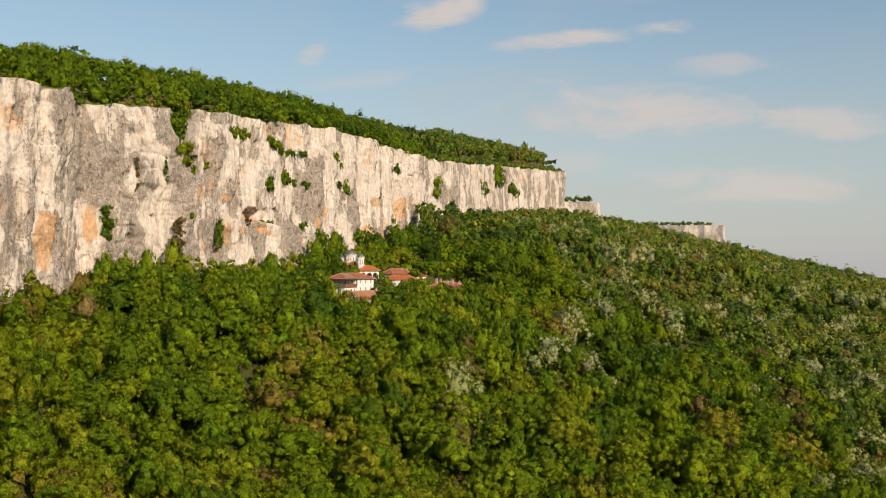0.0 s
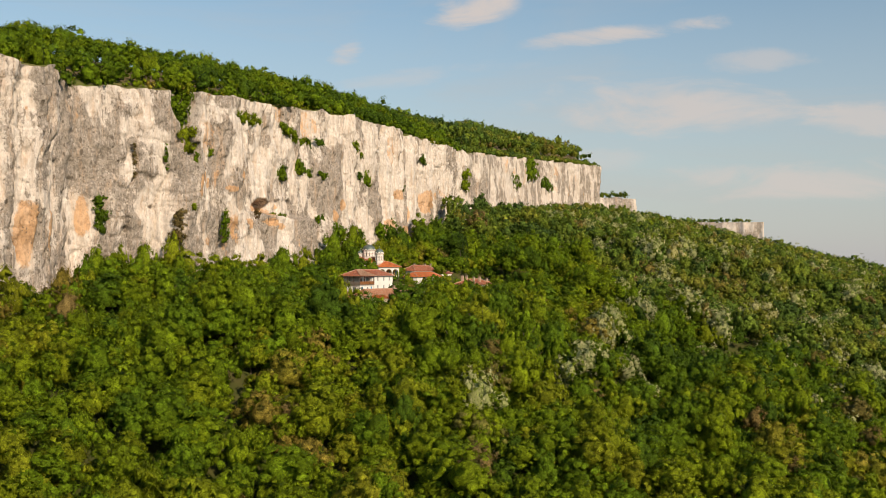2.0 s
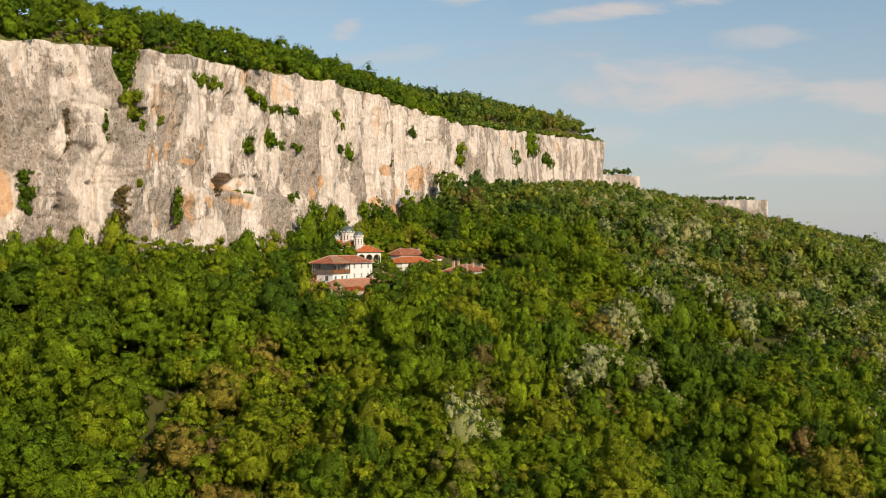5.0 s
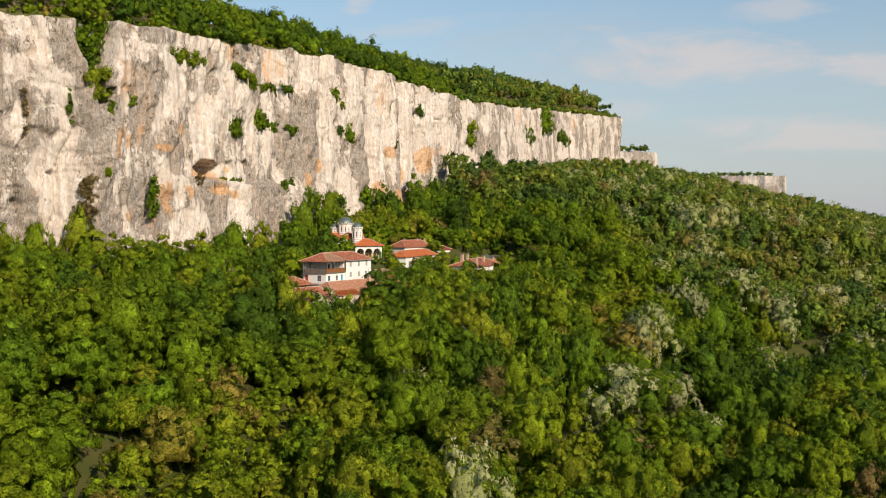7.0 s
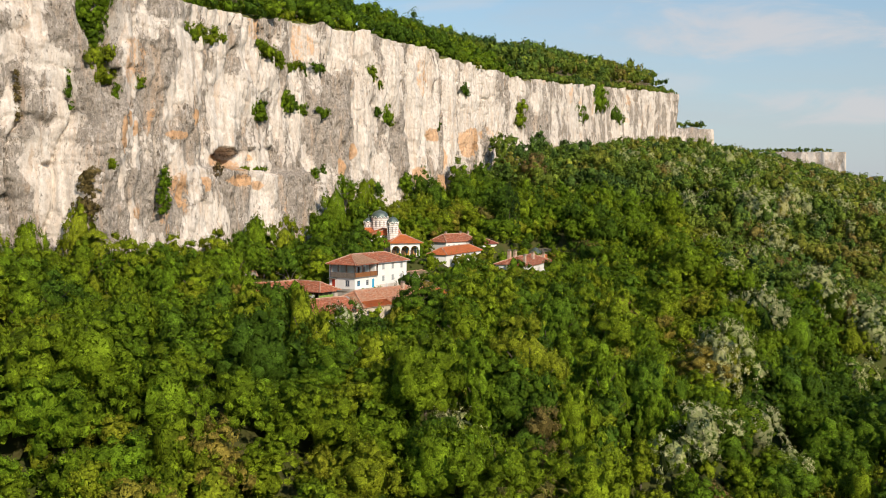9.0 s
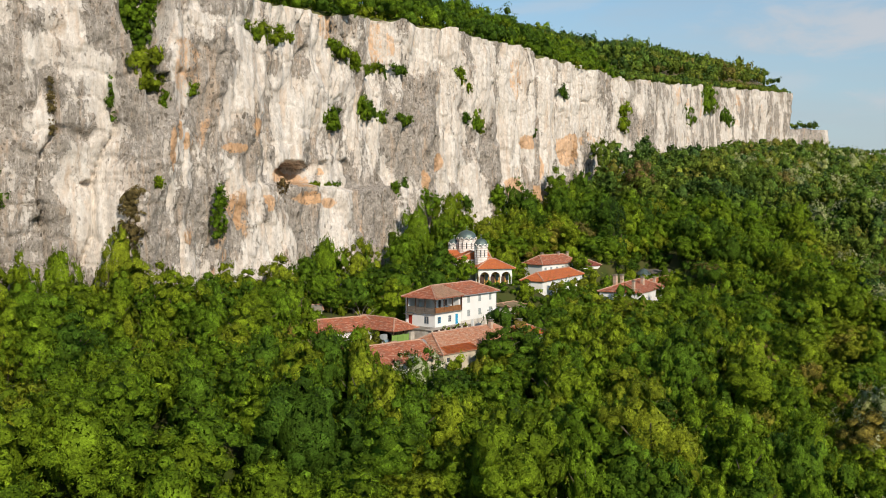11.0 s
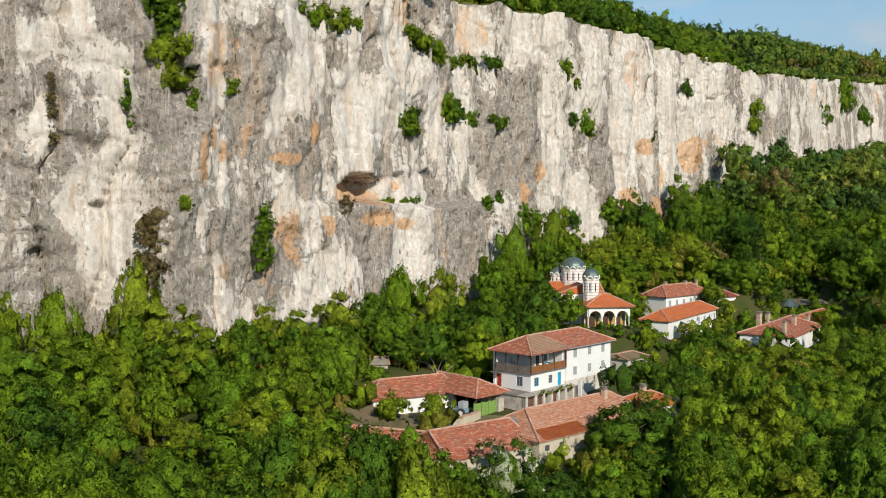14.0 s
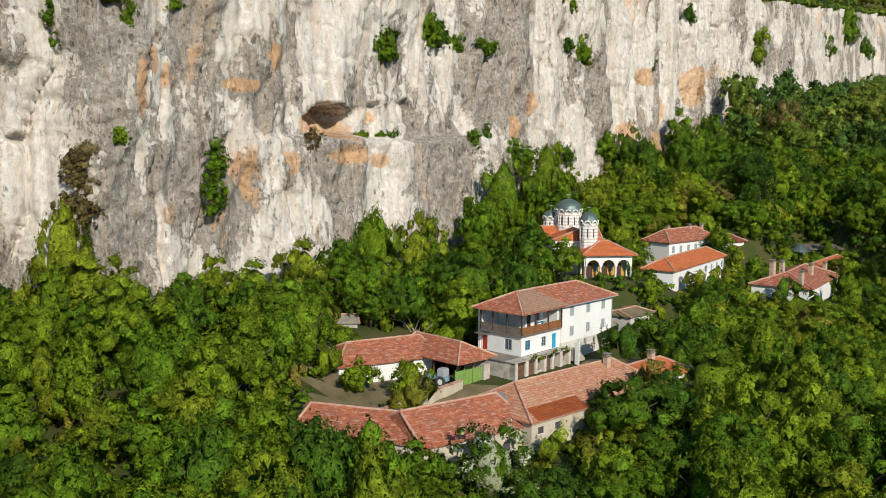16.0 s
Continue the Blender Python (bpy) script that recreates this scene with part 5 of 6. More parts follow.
def log_shelter(x, y, z):
    """An open lean-to against the slope: stone back wall, posts, a dark boarded roof."""
    t = thing("log_shelter", x, y, z, (0.87, 0.5), "dark open wooden shelter with a boarded lean-to roof", "shelter")
    foot(x, y, (0.87, 0.5), 0, 9, 0, 4.5)
    part("back_wall", box(0, 9, 4.1, 4.5, 0, 3.4), M_STONE, t)
    part("side_wall", box(8.6, 9, 0.2, 4.08, 0, 3.0), M_STONE, t)
    for i in range(4):
        part("post", box(0.1 + i * 2.9, 0.3 + i * 2.9, 0.1, 0.3, 0, 2.7), M_WOODD, t)
    part("beam", box(0, 9, 0.1, 0.3, 2.72, 2.92), M_WOODD, t)
    for i in range(18):
        b = bmesh.new()
        x0 = -0.2 + i * 0.52
        q = [(x0, -0.4, 2.9), (x0 + 0.49, -0.4, 2.9), (x0 + 0.49, 4.9, 3.75), (x0, 4.9, 3.75)]
        lo = [b.verts.new(p) for p in q]
        hi = [b.verts.new((p[0], p[1], p[2] + 0.06)) for p in q]
        b.faces.new(lo)
        b.faces.new(hi)
        for k in range(4):
            b.faces.new((lo[k], lo[(k + 1) % 4], hi[(k + 1) % 4], hi[k]))
        part("roof_board", b, M_WOODG, t)


log_shelter(6.3, 481.0, 50.0)

# ---- woods ----
ball = bmesh.new()
bmesh.ops.create_icosphere(ball, subdivisions=1, radius=1.0)
ball.verts.ensure_lookup_table()
BALL = (np.array([v.co[:] for v in ball.verts]), np.array([[v.index for v in f.verts] for f in ball.faces]))
ball.free()
# a coarser one for woods further off
KNOB = (np.array([(1, 0, 0), (0, 1, 0), (-1, 0, 0), (0, -1, 0), (0, 0, 1), (0, 0, -1)], float), np.array([(0, 1, 4), (1, 2, 4), (2, 3, 4), (3, 0, 4), (1, 0, 5), (2, 1, 5), (3, 2, 5), (0, 3, 5)]))


def crown_leaves(rng, leaves, clumps, size, core=(10, 4)):
    """A crown of unit radius: rounded clumps under small leaf sprays. Corners, their normals, triangles, and which corners belong to clumps."""
    # a few big lobes make the outline uneven; clumps sit on the lobes
    m = int(rng.integers(4, 7))
    la = np.arange(m) * 6.283 / (m - 1) + rng.uniform(-0.5, 0.5, m)
    ld = np.r_[rng.uniform(0, 0.2), rng.uniform(0.4, 0.66, m - 1)]
    lobe = np.stack([ld * np.cos(la), ld * np.sin(la), np.r_[rng.uniform(0.0, 0.25), rng.uniform(-0.35, 0.15, m - 1)]], 1)
    lr = np.r_[rng.uniform(0.45, 0.62), rng.uniform(0.38, 0.56, m - 1)]
    cen = np.zeros((clumps, 3))
    for i in range(clumps):
        for _ in range(9):
            j = rng.choice(m, p=lr ** 2 / np.sum(lr ** 2))
            u = rng.normal(size=3)
            u[2] = abs(u[2]) * 1.1 - 0.35
            c = lobe[j] + u / np.linalg.norm(u) * lr[j] * rng.uniform(0.8, 1.05)
            gap = np.linalg.norm(lobe - c, axis=1) / lr
            gap[j] = 2
            if np.min(gap) > 0.9 and (i == 0 or np.min(np.linalg.norm(cen[:i] - c, axis=1)) > 0.16):
                break
        cen[i] = c
    cr = rng.uniform(0.75, 1.45, clumps) * 1.05 / math.sqrt(clumps)
    which = rng.choice(clumps, leaves, p=cr ** 2 / np.sum(cr ** 2))
    d = rng.normal(size=(leaves, 3))
    d[:, 2] = np.abs(d[:, 2]) * 0.9 - 0.3
    d += cen[which] * 0.7
    d /= np.linalg.norm(d, axis=1, keepdims=True)
    p = cen[which] + d * (cr[which] * rng.uniform(0.7, 1.15, leaves))[:, None]
    nrm = d + rng.normal(size=(leaves, 3)) * 0.55 + np.array([0, 0, 0.2])
    nrm /= np.linalg.norm(nrm, axis=1, keepdims=True)
    t1 = np.cross(nrm, rng.normal(size=(leaves, 3)))
    t1 /= np.linalg.norm(t1, axis=1, keepdims=True)
    t2 = np.cross(nrm, t1)
    s = size * rng.uniform(0.6, 1.5, leaves)
    a, b = t1 * s[:, None], t2 * (s * rng.uniform(0.7, 1.1, leaves))[:, None]
    q = np.stack([p - a - b * 0.6, p + a - b * 0.6 + nrm * (s * 0.2)[:, None], p + b * 1.1], 1)
    shade = d * 0.75 + p * 0.4 + rng.normal(size=(leaves, 3)) * 0.22 + np.array([0, 0, 0.1])
    shade /= np.linalg.norm(shade, axis=1, keepdims=True)
    face = np.cross(q[:, 1] - q[:, 0], q[:, 2] - q[:, 0])
    back = np.sum(face * shade, 1) < 0
    q[back] = q[back][:, ::-1]
    # each clump has a rounded body; a plain dome inside closes the crown
    bv, bn, bf, at = [], [], [], leaves * 3
    ball_v, ball_f = BALL if core[0] > 5 else KNOB
    for c, r in zip(cen, cr):
        turn = np.linalg.qr(rng.normal(size=(3, 3)))[0]
        turn = turn * np.sign(np.linalg.det(turn))
        b = ball_v @ turn
        w = b * (r * rng.uniform(0.62, 0.85)) * rng.uniform(0.7, 1.25, (len(b), 1)) * np.array([1.15, 1.15, 0.85]) + c
        o = b * 0.75 + c * 0.5 + rng.normal(size=b.shape) * 0.2
        keep_ = np.sum(b[ball_f].mean(1) * (c + np.array([0, 0, 0.5])), 1) > -0.12
        bv.append(w)
        bn.append(o / np.linalg.norm(o, axis=1, keepdims=True))
        bf.append(ball_f[keep_] + at)
        at += len(b)
    m, n = core
    th = np.linspace(0.06, 2.25, n + 1)
    T, P = np.meshgrid(th, np.arange(m) * 2 * math.pi / m, indexing="ij")
    u = np.stack([np.sin(T) * np.cos(P), np.sin(T) * np.sin(P), np.cos(T)], -1).reshape(-1, 3)
    body = u * (0.5 * rng.normal(1, 0.08, len(u)))[:, None]
    ids = np.arange(m * (n + 1)).reshape(n + 1, m) + at
    nxt = np.roll(ids, -1, axis=1)
    bf += [np.stack([ids[:-1], ids[1:], nxt[1:]], -1).reshape(-1, 3), np.stack([ids[:-1], nxt[1:], nxt[:-1]], -1).reshape(-1, 3)]
    verts = np.concatenate([q.reshape(-1, 3), *bv, body])
    normals = np.concatenate([np.repeat(shade, 3, 0), *bn, u])
    faces = np.concatenate([np.arange(leaves * 3).reshape(-1, 3), *bf])
    verts[:, 2] /= np.percentile(verts[:, 2], 98)
    verts[:, :2] *= 1.16 / np.percentile(np.hypot(verts[:, 0], verts[:, 1]), 97)
    return verts, normals, faces, np.arange(len(verts)) >= leaves * 3


def forest(name, trees, leaves, clumps, size, material, label, kind_name, variants=8, seed=1, core=(15, 7)):
    """Many trees in one mesh; trees: rows of x, y, ground z, radius, crown height, centre height, tint."""
    rng = np.random.default_rng(seed)
    temp = [crown_leaves(rng, leaves, clumps, size, core) for _ in range(variants)]
    nv = len(temp[0][0])
    out = np.empty((len(trees), nv, 3), np.float32)
    nor = np.empty_like(out)
    faces = []
    ang = rng.uniform(0, 6.283, len(trees))
    for i, (x, y, z, r, hc, zc, _) in enumerate(trees):
        c, s = math.cos(ang[i]), math.sin(ang[i])
        t, m, f, _w = temp[i % variants]
        nor[i, :, 0], nor[i, :, 1], nor[i, :, 2] = m[:, 0] * c - m[:, 1] * s, m[:, 0] * s + m[:, 1] * c, m[:, 2]
        out[i, :, 0] = x + r * (t[:, 0] * c - t[:, 1] * s)
        out[i, :, 1] = y + r * (t[:, 0] * s + t[:, 1] * c)
        out[i, :, 2] = z + zc + hc * t[:, 2]
        faces.append(f + i * nv)
    ob = new(name, mesh_from(name, out.reshape(-1, 3), np.concatenate(faces), material, False, np.repeat(trees[:, 6], nv), (("solid", np.tile(temp[0][3], len(trees))),), nor.reshape(-1, 3)))
    return tagged(ob, label, kind_name, kind="stuff")


def clear_of_buildings(x, y, margin):
    ok = np.ones(len(x), bool)
    for fx, fy, ux, uy, x0, x1, y0, y1 in FOOT:
        a = (x - fx) * ux + (y - fy) * uy
        b = -(x - fx) * uy + (y - fy) * ux
        ok &= ~((a > x0 - margin) & (a < x1 + margin) & (b > y0 - margin) & (b < y1 + margin))
    return ok


# open yards and sight lines between the buildings: centre and radius
OPEN = [(-47, 345, 8), (-52, 340, 7), (-40, 348, 6), (-30, 328, 4), (-24, 334, 4), (-27, 395, 5), (-16, 402, 5), (-3, 412, 5), (-8, 419, 4), (-12, 365, 5), (3, 476, 3), (8, 478, 3), (5, 468, 3), (-20, 406, 5), (-22, 400, 4), (-30.6, 358.9, 5), (-27.6, 365.2, 5), (-24.2, 372.5, 5), (-37.0, 352.0, 4.0), (-36.0, 355.0, 3.5), (-39.5, 356.0, 3.5)]


def tree_limit(x, y):
    """How high the trees grow round the buildings, where they are kept low."""
    lim = np.full(len(x), 999.0)
    a = (x > -58) & (x < -14) & (y < 362)
    lim[a] = (50.0 + np.maximum(322 - y, 0) * 0.2)[a]
    b = (x >= -14) & (x < 13) & (y < 421)
    lim[b] = (54.6 + (360 - y) * 0.05)[b]
    c = (x > -30) & (x < -14) & (y >= 362) & (y < 440)
    lim[c] = 54.5
    d = (x > -40) & (x <= -24) & (y >= 378) & (y < 402)
    lim[d] = 56.5
    e = (x >= 13) & (x < 42) & (y > 330) & (y < 455)
    lim[e] = 53.0
    f = (x > -18) & (x < 24) & (y >= 421) & (y < 486)
    lim[f] = 53.0
    return lim


def scatter(y0, y1, step, rng, x_left, x_right):
    ny = int((y1 - y0) / step)
    rows = []
    for j in range(ny):
        y = y0 + (j + 0.5) * step
        lo, hi = x_left(y), x_right(y)
        n = max(int((hi - lo) / step), 0)
        xs = lo + (np.arange(n) + 0.5 + 0.5 * (j % 2)) * step
        rows.append(np.stack([xs + rng.uniform(-0.42, 0.42, n) * step, y + rng.uniform(-0.42, 0.42, n) * step], 1))
    return np.concatenate(rows)


def grow(pts, rng, rmin, rmax, ground_z):
    n = len(pts)
    r = rng.uniform(rmin, rmax, n) * (0.8 + 0.45 * vnoise(pts[:, 0] / 23, pts[:, 1] / 23, 77))
    hc = r * rng.uniform(0.75, 1.1, n)
    z = ground_z(pts[:, 0], pts[:, 1])
    zc = hc * 0.55 + rng.uniform(0.15, 1.0, n) * np.where(pts[:, 0] > -15, 8.5, 5.0)
    tall = rng.random(n) < 0.1
    r, hc = np.where(tall, r * 1.25, r), np.where(tall, hc * 1.35, hc)
    # lower tint puts shade into the leaf colour: right slope, most along the gully
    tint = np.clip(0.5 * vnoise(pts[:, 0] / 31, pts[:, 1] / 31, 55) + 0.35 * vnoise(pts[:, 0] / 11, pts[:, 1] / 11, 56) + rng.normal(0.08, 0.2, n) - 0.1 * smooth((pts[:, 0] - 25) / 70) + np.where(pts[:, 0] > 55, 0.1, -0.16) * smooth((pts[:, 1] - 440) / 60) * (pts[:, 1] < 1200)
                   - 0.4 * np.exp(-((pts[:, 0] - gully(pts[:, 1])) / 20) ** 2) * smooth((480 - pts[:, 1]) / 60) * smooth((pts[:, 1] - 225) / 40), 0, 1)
    return np.stack([pts[:, 0], pts[:, 1], z, r, hc, zc, tint], 1)


# trees that stand out: white blossom, and brown young leaves
BLOOMING = [(40, 340), (45, 334), (49, 330), (53, 326), (44, 327), (65, 400), (59, 394), (62, 429), (20, 290), (30, 298), (-8, 288), (2, 238), (87, 436), (136, 338), (112, 260), (123, 412)]
BROWN = [(10, 275), (10, 255), (15, 349), (10, 297), (74, 283), (77, 255), (124, 512)]

rng = np.random.default_rng(5)
pts = scatter(118, 640, 6.5, rng, lambda y: float(line_x(y)) + 5.0, lambda y: 0.5 * y + 20)
keep = clear_of_buildings(pts[:, 0], pts[:, 1], 2.4)
for ox, oy, orad in OPEN:
    keep &= np.hypot(pts[:, 0] - ox, pts[:, 1] - oy) > orad
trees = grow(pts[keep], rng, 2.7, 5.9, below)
foot_of_rock = (trees[:, 0] - line_x(trees[:, 1]) < 16) & (trees[:, 1] < 640) & (rng.random(len(trees)) < 0.7)
trees[foot_of_rock, 4] *= 1.35
trees[foot_of_rock, 5] += rng.uniform(1.0, 5.0, int(foot_of_rock.sum()))
foot_of_rock &= (trees[:, 1] > 325) & (trees[:, 1] < 405)
trees[foot_of_rock, 5] += 2.5
room = tree_limit(trees[:, 0], trees[:, 1]) - trees[:, 2]
room = np.where(trees[:, 1] < 305, np.maximum(room, 4.5), room)
room = np.where((trees[:, 0] > 24) | (trees[:, 0] > 13) & (trees[:, 1] < 421), np.maximum(room, 6.5), room)
room = np.where((trees[:, 0] > -18) & (trees[:, 1] > 440) & (trees[:, 2] > 50.6), np.maximum(room, 6.0), room)
trees, room = trees[room > 3.0], room[room > 3.0]
low = np.minimum(1, room / (trees[:, 5] + trees[:, 4] * 1.12))
trees[:, 4] *= low
trees[:, 5] *= low
trees[:, 3] *= np.maximum(low, 0.65)
sort = rng.random(len(trees))
near = (trees[:, 1] > 290) & (trees[:, 1] < 402) & (trees[:, 0] < 32) & (trees[:, 0] > -112)
idx = np.flatnonzero(near & (sort > 0.03))[:300]
single = np.zeros(len(trees), bool)
single[idx] = True
rest = ~single


def nearest(spots_, free):
    """The free tree nearest to each spot."""
    hit = np.zeros(len(trees), bool)
    for sx, sy in spots_:
        d2 = np.where(free & ~hit, np.hypot(trees[:, 0] - sx, trees[:, 1] - sy), 1e9)
        hit[np.argmin(d2)] = True
    return hit


bloom = nearest(BLOOMING, rest)
dry = nearest(BROWN, rest & ~bloom)
far_off = (trees[:, 0] > 85) | (trees[:, 1] > 430)
bloom |= (sort < np.where(far_off & (trees[:, 0] > 60), 0.1, 0.0)) & rest & ~dry
dry |= (sort > 0.985) & rest & ~bloom
plain = rest & ~bloom & ~dry
middle = np.where(trees[:, 1] < 290, np.abs(trees[:, 0] - 3) < 66, (trees[:, 0] > -112) & (trees[:, 0] < 50))
closer = (trees[:, 1] < 430) & middle
between = (trees[:, 1] < 430) & (np.abs(trees[:, 0] - 3) < 130) & ~middle | (trees[:, 1] >= 430) & (trees[:, 1] < 540) & (trees[:, 0] < 60)
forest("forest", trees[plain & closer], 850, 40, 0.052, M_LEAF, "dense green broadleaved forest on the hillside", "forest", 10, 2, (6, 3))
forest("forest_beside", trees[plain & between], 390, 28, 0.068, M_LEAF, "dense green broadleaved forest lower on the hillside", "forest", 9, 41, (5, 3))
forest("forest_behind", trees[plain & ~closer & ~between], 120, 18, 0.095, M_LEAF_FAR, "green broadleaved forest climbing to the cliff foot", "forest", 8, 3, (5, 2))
trees[bloom, 3:5] *= 1.25
forest("blossoming_trees", trees[bloom], 460, 34, 0.06, M_BLOOM, "scattered white-blossoming trees in the forest", "forest", 5, 4, (5, 3))
forest("brown_trees", trees[dry], 560, 26, 0.05, M_DRY, "scattered brownish half-bare trees in the forest", "forest", 4, 6, (5, 2))

pts = scatter(640, 1150, 8.5, rng, lambda y: float(line_x(y)) + 3, lambda y: 0.5 * y + 20)
mid = grow(pts, rng, 3.8, 6.2, below)
pale = rng.random(len(mid)) < 0.16
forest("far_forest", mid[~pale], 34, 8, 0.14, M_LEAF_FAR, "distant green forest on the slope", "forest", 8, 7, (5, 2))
forest("far_blossoming_trees", mid[pale], 40, 9, 0.14, M_BLOOM, "pale blossoming trees on the distant slope", "forest", 4, 17, (5, 2))
pts = scatter(1150, 3300, 25, rng, lambda y: float(line_x(y)) - 60, lambda y: 0.5 * y + 60)
far = grow(pts, rng, 8, 12, below)
far[:, 4] *= 0.75
far[:, 5] = far[:, 4] * 0.4 + 3
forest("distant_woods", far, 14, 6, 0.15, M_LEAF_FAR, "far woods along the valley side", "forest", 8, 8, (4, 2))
pts = scatter(230, 640, 5.6, rng, lambda y: float(line_x(y)) - 78, lambda y: float(line_x(y)) - 5)
edge = grow(pts, rng, 2.6, 4.6, plateau)
edge[:, 6] = np.clip(edge[:, 6] * 0.75 - 0.08, 0, 1)
edge[:, 5] = edge[:, 4] * 0.55 + 0.4 + 3.4 * np.minimum((line_x(edge[:, 1]) - edge[:, 0] - 5) / 14, 1)
forest("plateau_woods", edge, 90, 13, 0.1, M_LEAF, "dark green woods on the plateau above the cliff", "forest", 8, 9, (5, 2))
pts = scatter(232, 640, 2.7, rng, lambda y: float(line_x(y)) - 13, lambda y: float(line_x(y)) - 2.2)
fringe = grow(pts, rng, 1.1, 2.3, plateau)
fringe[:, 5] = fringe[:, 4] * 0.45
forest("plateau_scrub", fringe[rng.random(len(fringe)) < 0.8], 26, 5, 0.14, M_LEAF, "low scrub along the cliff edge", "undergrowth", 6, 29, (4, 2))
pts = scatter(640, 1130, 4.2, rng, lambda y: float(line_x(y)) - 16, lambda y: float(line_x(y)) - 3)
fringe = grow(pts, rng, 2.2, 3.6, plateau)
fringe[:, 5] = fringe[:, 4] * 0.4
forest("plateau_scrub_far", fringe, 14, 4, 0.2, M_LEAF_FAR, "low scrub along the far cliff edge", "undergrowth", 6, 30, (4, 2))
pts = scatter(640, 1130, 8.0, rng, lambda y: float(line_x(y)) - 75, lambda y: float(line_x(y)) - 7)
forest("plateau_woods_far", grow(pts, rng, 3.5, 5.5, plateau), 30, 9, 0.16, M_LEAF_FAR, "dark green woods on the far plateau edge", "forest", 8, 10, (4, 2))
pts = np.concatenate([scatter(2990, 3100, 16, rng, lambda y: 510, lambda y: 820), scatter(1500, 1530, 7, rng, lambda y: 178, lambda y: 226)])
cap = grow(pts, rng, 6, 9, lambda x, y: np.where(y > 2000, 199.0, 165.5))
cap[:, 3:6] *= np.where(cap[:, 1] > 2000, 0.75, 0.5)[:, None]
forest("mesa_woods", cap, 16, 7, 0.2, M_LEAF_FAR, "dark woods on the flat mesa top", "forest", 6, 12, (4, 2))


pts = scatter(300, 500, 3.0, rng, lambda y: max(float(line_x(y)) + 6, -80.0), lambda y: 28.0)
keep = clear_of_buildings(pts[:, 0], pts[:, 1], 0.8)
for ox, oy, orad in OPEN[:3] + OPEN[-6:]:
    keep &= np.hypot(pts[:, 0] - ox, pts[:, 1] - oy) > orad
brush = grow(pts[keep], rng, 0.9, 1.7, below)
brush[:, 4] *= 0.75
brush[:, 5] = brush[:, 4] * 0.5
forest("undergrowth", brush, 16, 4, 0.17, M_LEAF, "low green undergrowth and brambles round the buildings", "undergrowth", 6, 21, (4, 2))


pts = scatter(118, 530, 6.4, rng, lambda y: float(line_x(y)) + 6, lambda y: 0.5 * y + 10 if y < 430 else 70.0)
keep = clear_of_buildings(pts[:, 0], pts[:, 1], 1.5)
for ox, oy, orad in OPEN:
    keep &= np.hypot(pts[:, 0] - ox, pts[:, 1] - oy) > orad * 0.8
thicket = grow(pts[keep], rng, 2.5, 3.8, below)
thicket[:, 5] = thicket[:, 4] * 0.6 + 0.5
forest("thicket", thicket, 22, 4, 0.15, M_LEAF, "young trees and thicket under the forest", "undergrowth", 6, 22, (4, 2))
pts = np.concatenate([scatter(-80, 118, 9, rng, lambda y: float(line_x(y)) + 6, lambda y: 150.0), scatter(118, 640, 9, rng, lambda y: 0.5 * y + 22, lambda y: 0.5 * y + 150)])
forest("valley_woods", grow(pts, rng, 6.4, 8.2, below), 12, 6, 0.24, M_LEAF_FAR, "green woods further down the valley side", "forest", 6, 23, (4, 2))


def tree_template(name, material, rng, cards, label):
    """One tree: tapered trunk, limbs and a crown, crown radius 1 m to be scaled by the object."""
    t = new(name)
    tagged(t, label, "tree", "trees round the monastery")
    bm = bmesh.new()
    lean = rng.uniform(-0.12, 0.12, 2)
    tube([(0, 0, -0.4), (lean[0] * 0.4, lean[1] * 0.4, 0.5), (lean[0], lean[1], 1.2)], 0.07, bm, 7, 0.035)
    part("trunk", bm, M_BARK, t)
    for k in range(5):
        a = k * 1.26 + rng.uniform(-0.3, 0.3)
        b = bmesh.new()
        z0 = 0.45 + 0.12 * k
        tube([(lean[0] * 0.5, lean[1] * 0.5, z0), (0.3 * math.cos(a), 0.3 * math.sin(a), z0 + 0.32), (0.62 * math.cos(a), 0.62 * math.sin(a), z0 + 0.62)], 0.03, b, 5, 0.01)
        part("limb", b, M_BARK, t)
    q, shade, tris, solid = crown_leaves(rng, cards, 42, 0.05, (6, 3))
    q[:, 2] = q[:, 2] * 1.12 + 1.02
    me = mesh_from("crown", q, tris, material, False, None, (("solid", solid),), shade)
    crown = new("crown", me)
    crown.parent = t
    return t


# ---- single trees ----
temps = [tree_template("tree", M_LEAF_TREE, rng, 850, "leafy green broadleaved tree beside the monastery") for _ in range(7)]
used = [0] * len(temps)
for n, i in enumerate(idx):
    x, y, z, r, hc, zc, _ = trees[i]
    k = n % len(temps)
    s = Matrix.LocRotScale((x, y, z - 0.2), Euler((0, 0, rng.uniform(0, 6.28))), (r, r, (zc + hc) / 2.2))
    if not used[k]:
        temps[k].matrix_basis = s
        used[k] = 1
    else:
        ob = copy_thing(temps[k], s)
        ob.scale = (r, r, (zc + hc) / 2.2)


def tree_at(x, y, r, h, kind, label="", foot_z=None):
    """One more tree with its own place: crown radius r, total height h."""
    z = float(below(np.array([x]), np.array([y]))[0]) if foot_z is None else foot_z
    s = h / 2.25
    ob = copy_thing(kind, Matrix.LocRotScale((x, y, z - 0.2), Euler((0, 0, rng.uniform(0, 6.28))), None))
    ob.scale = (r, r, s)
    if label:
        tagged(ob, label)
    return ob


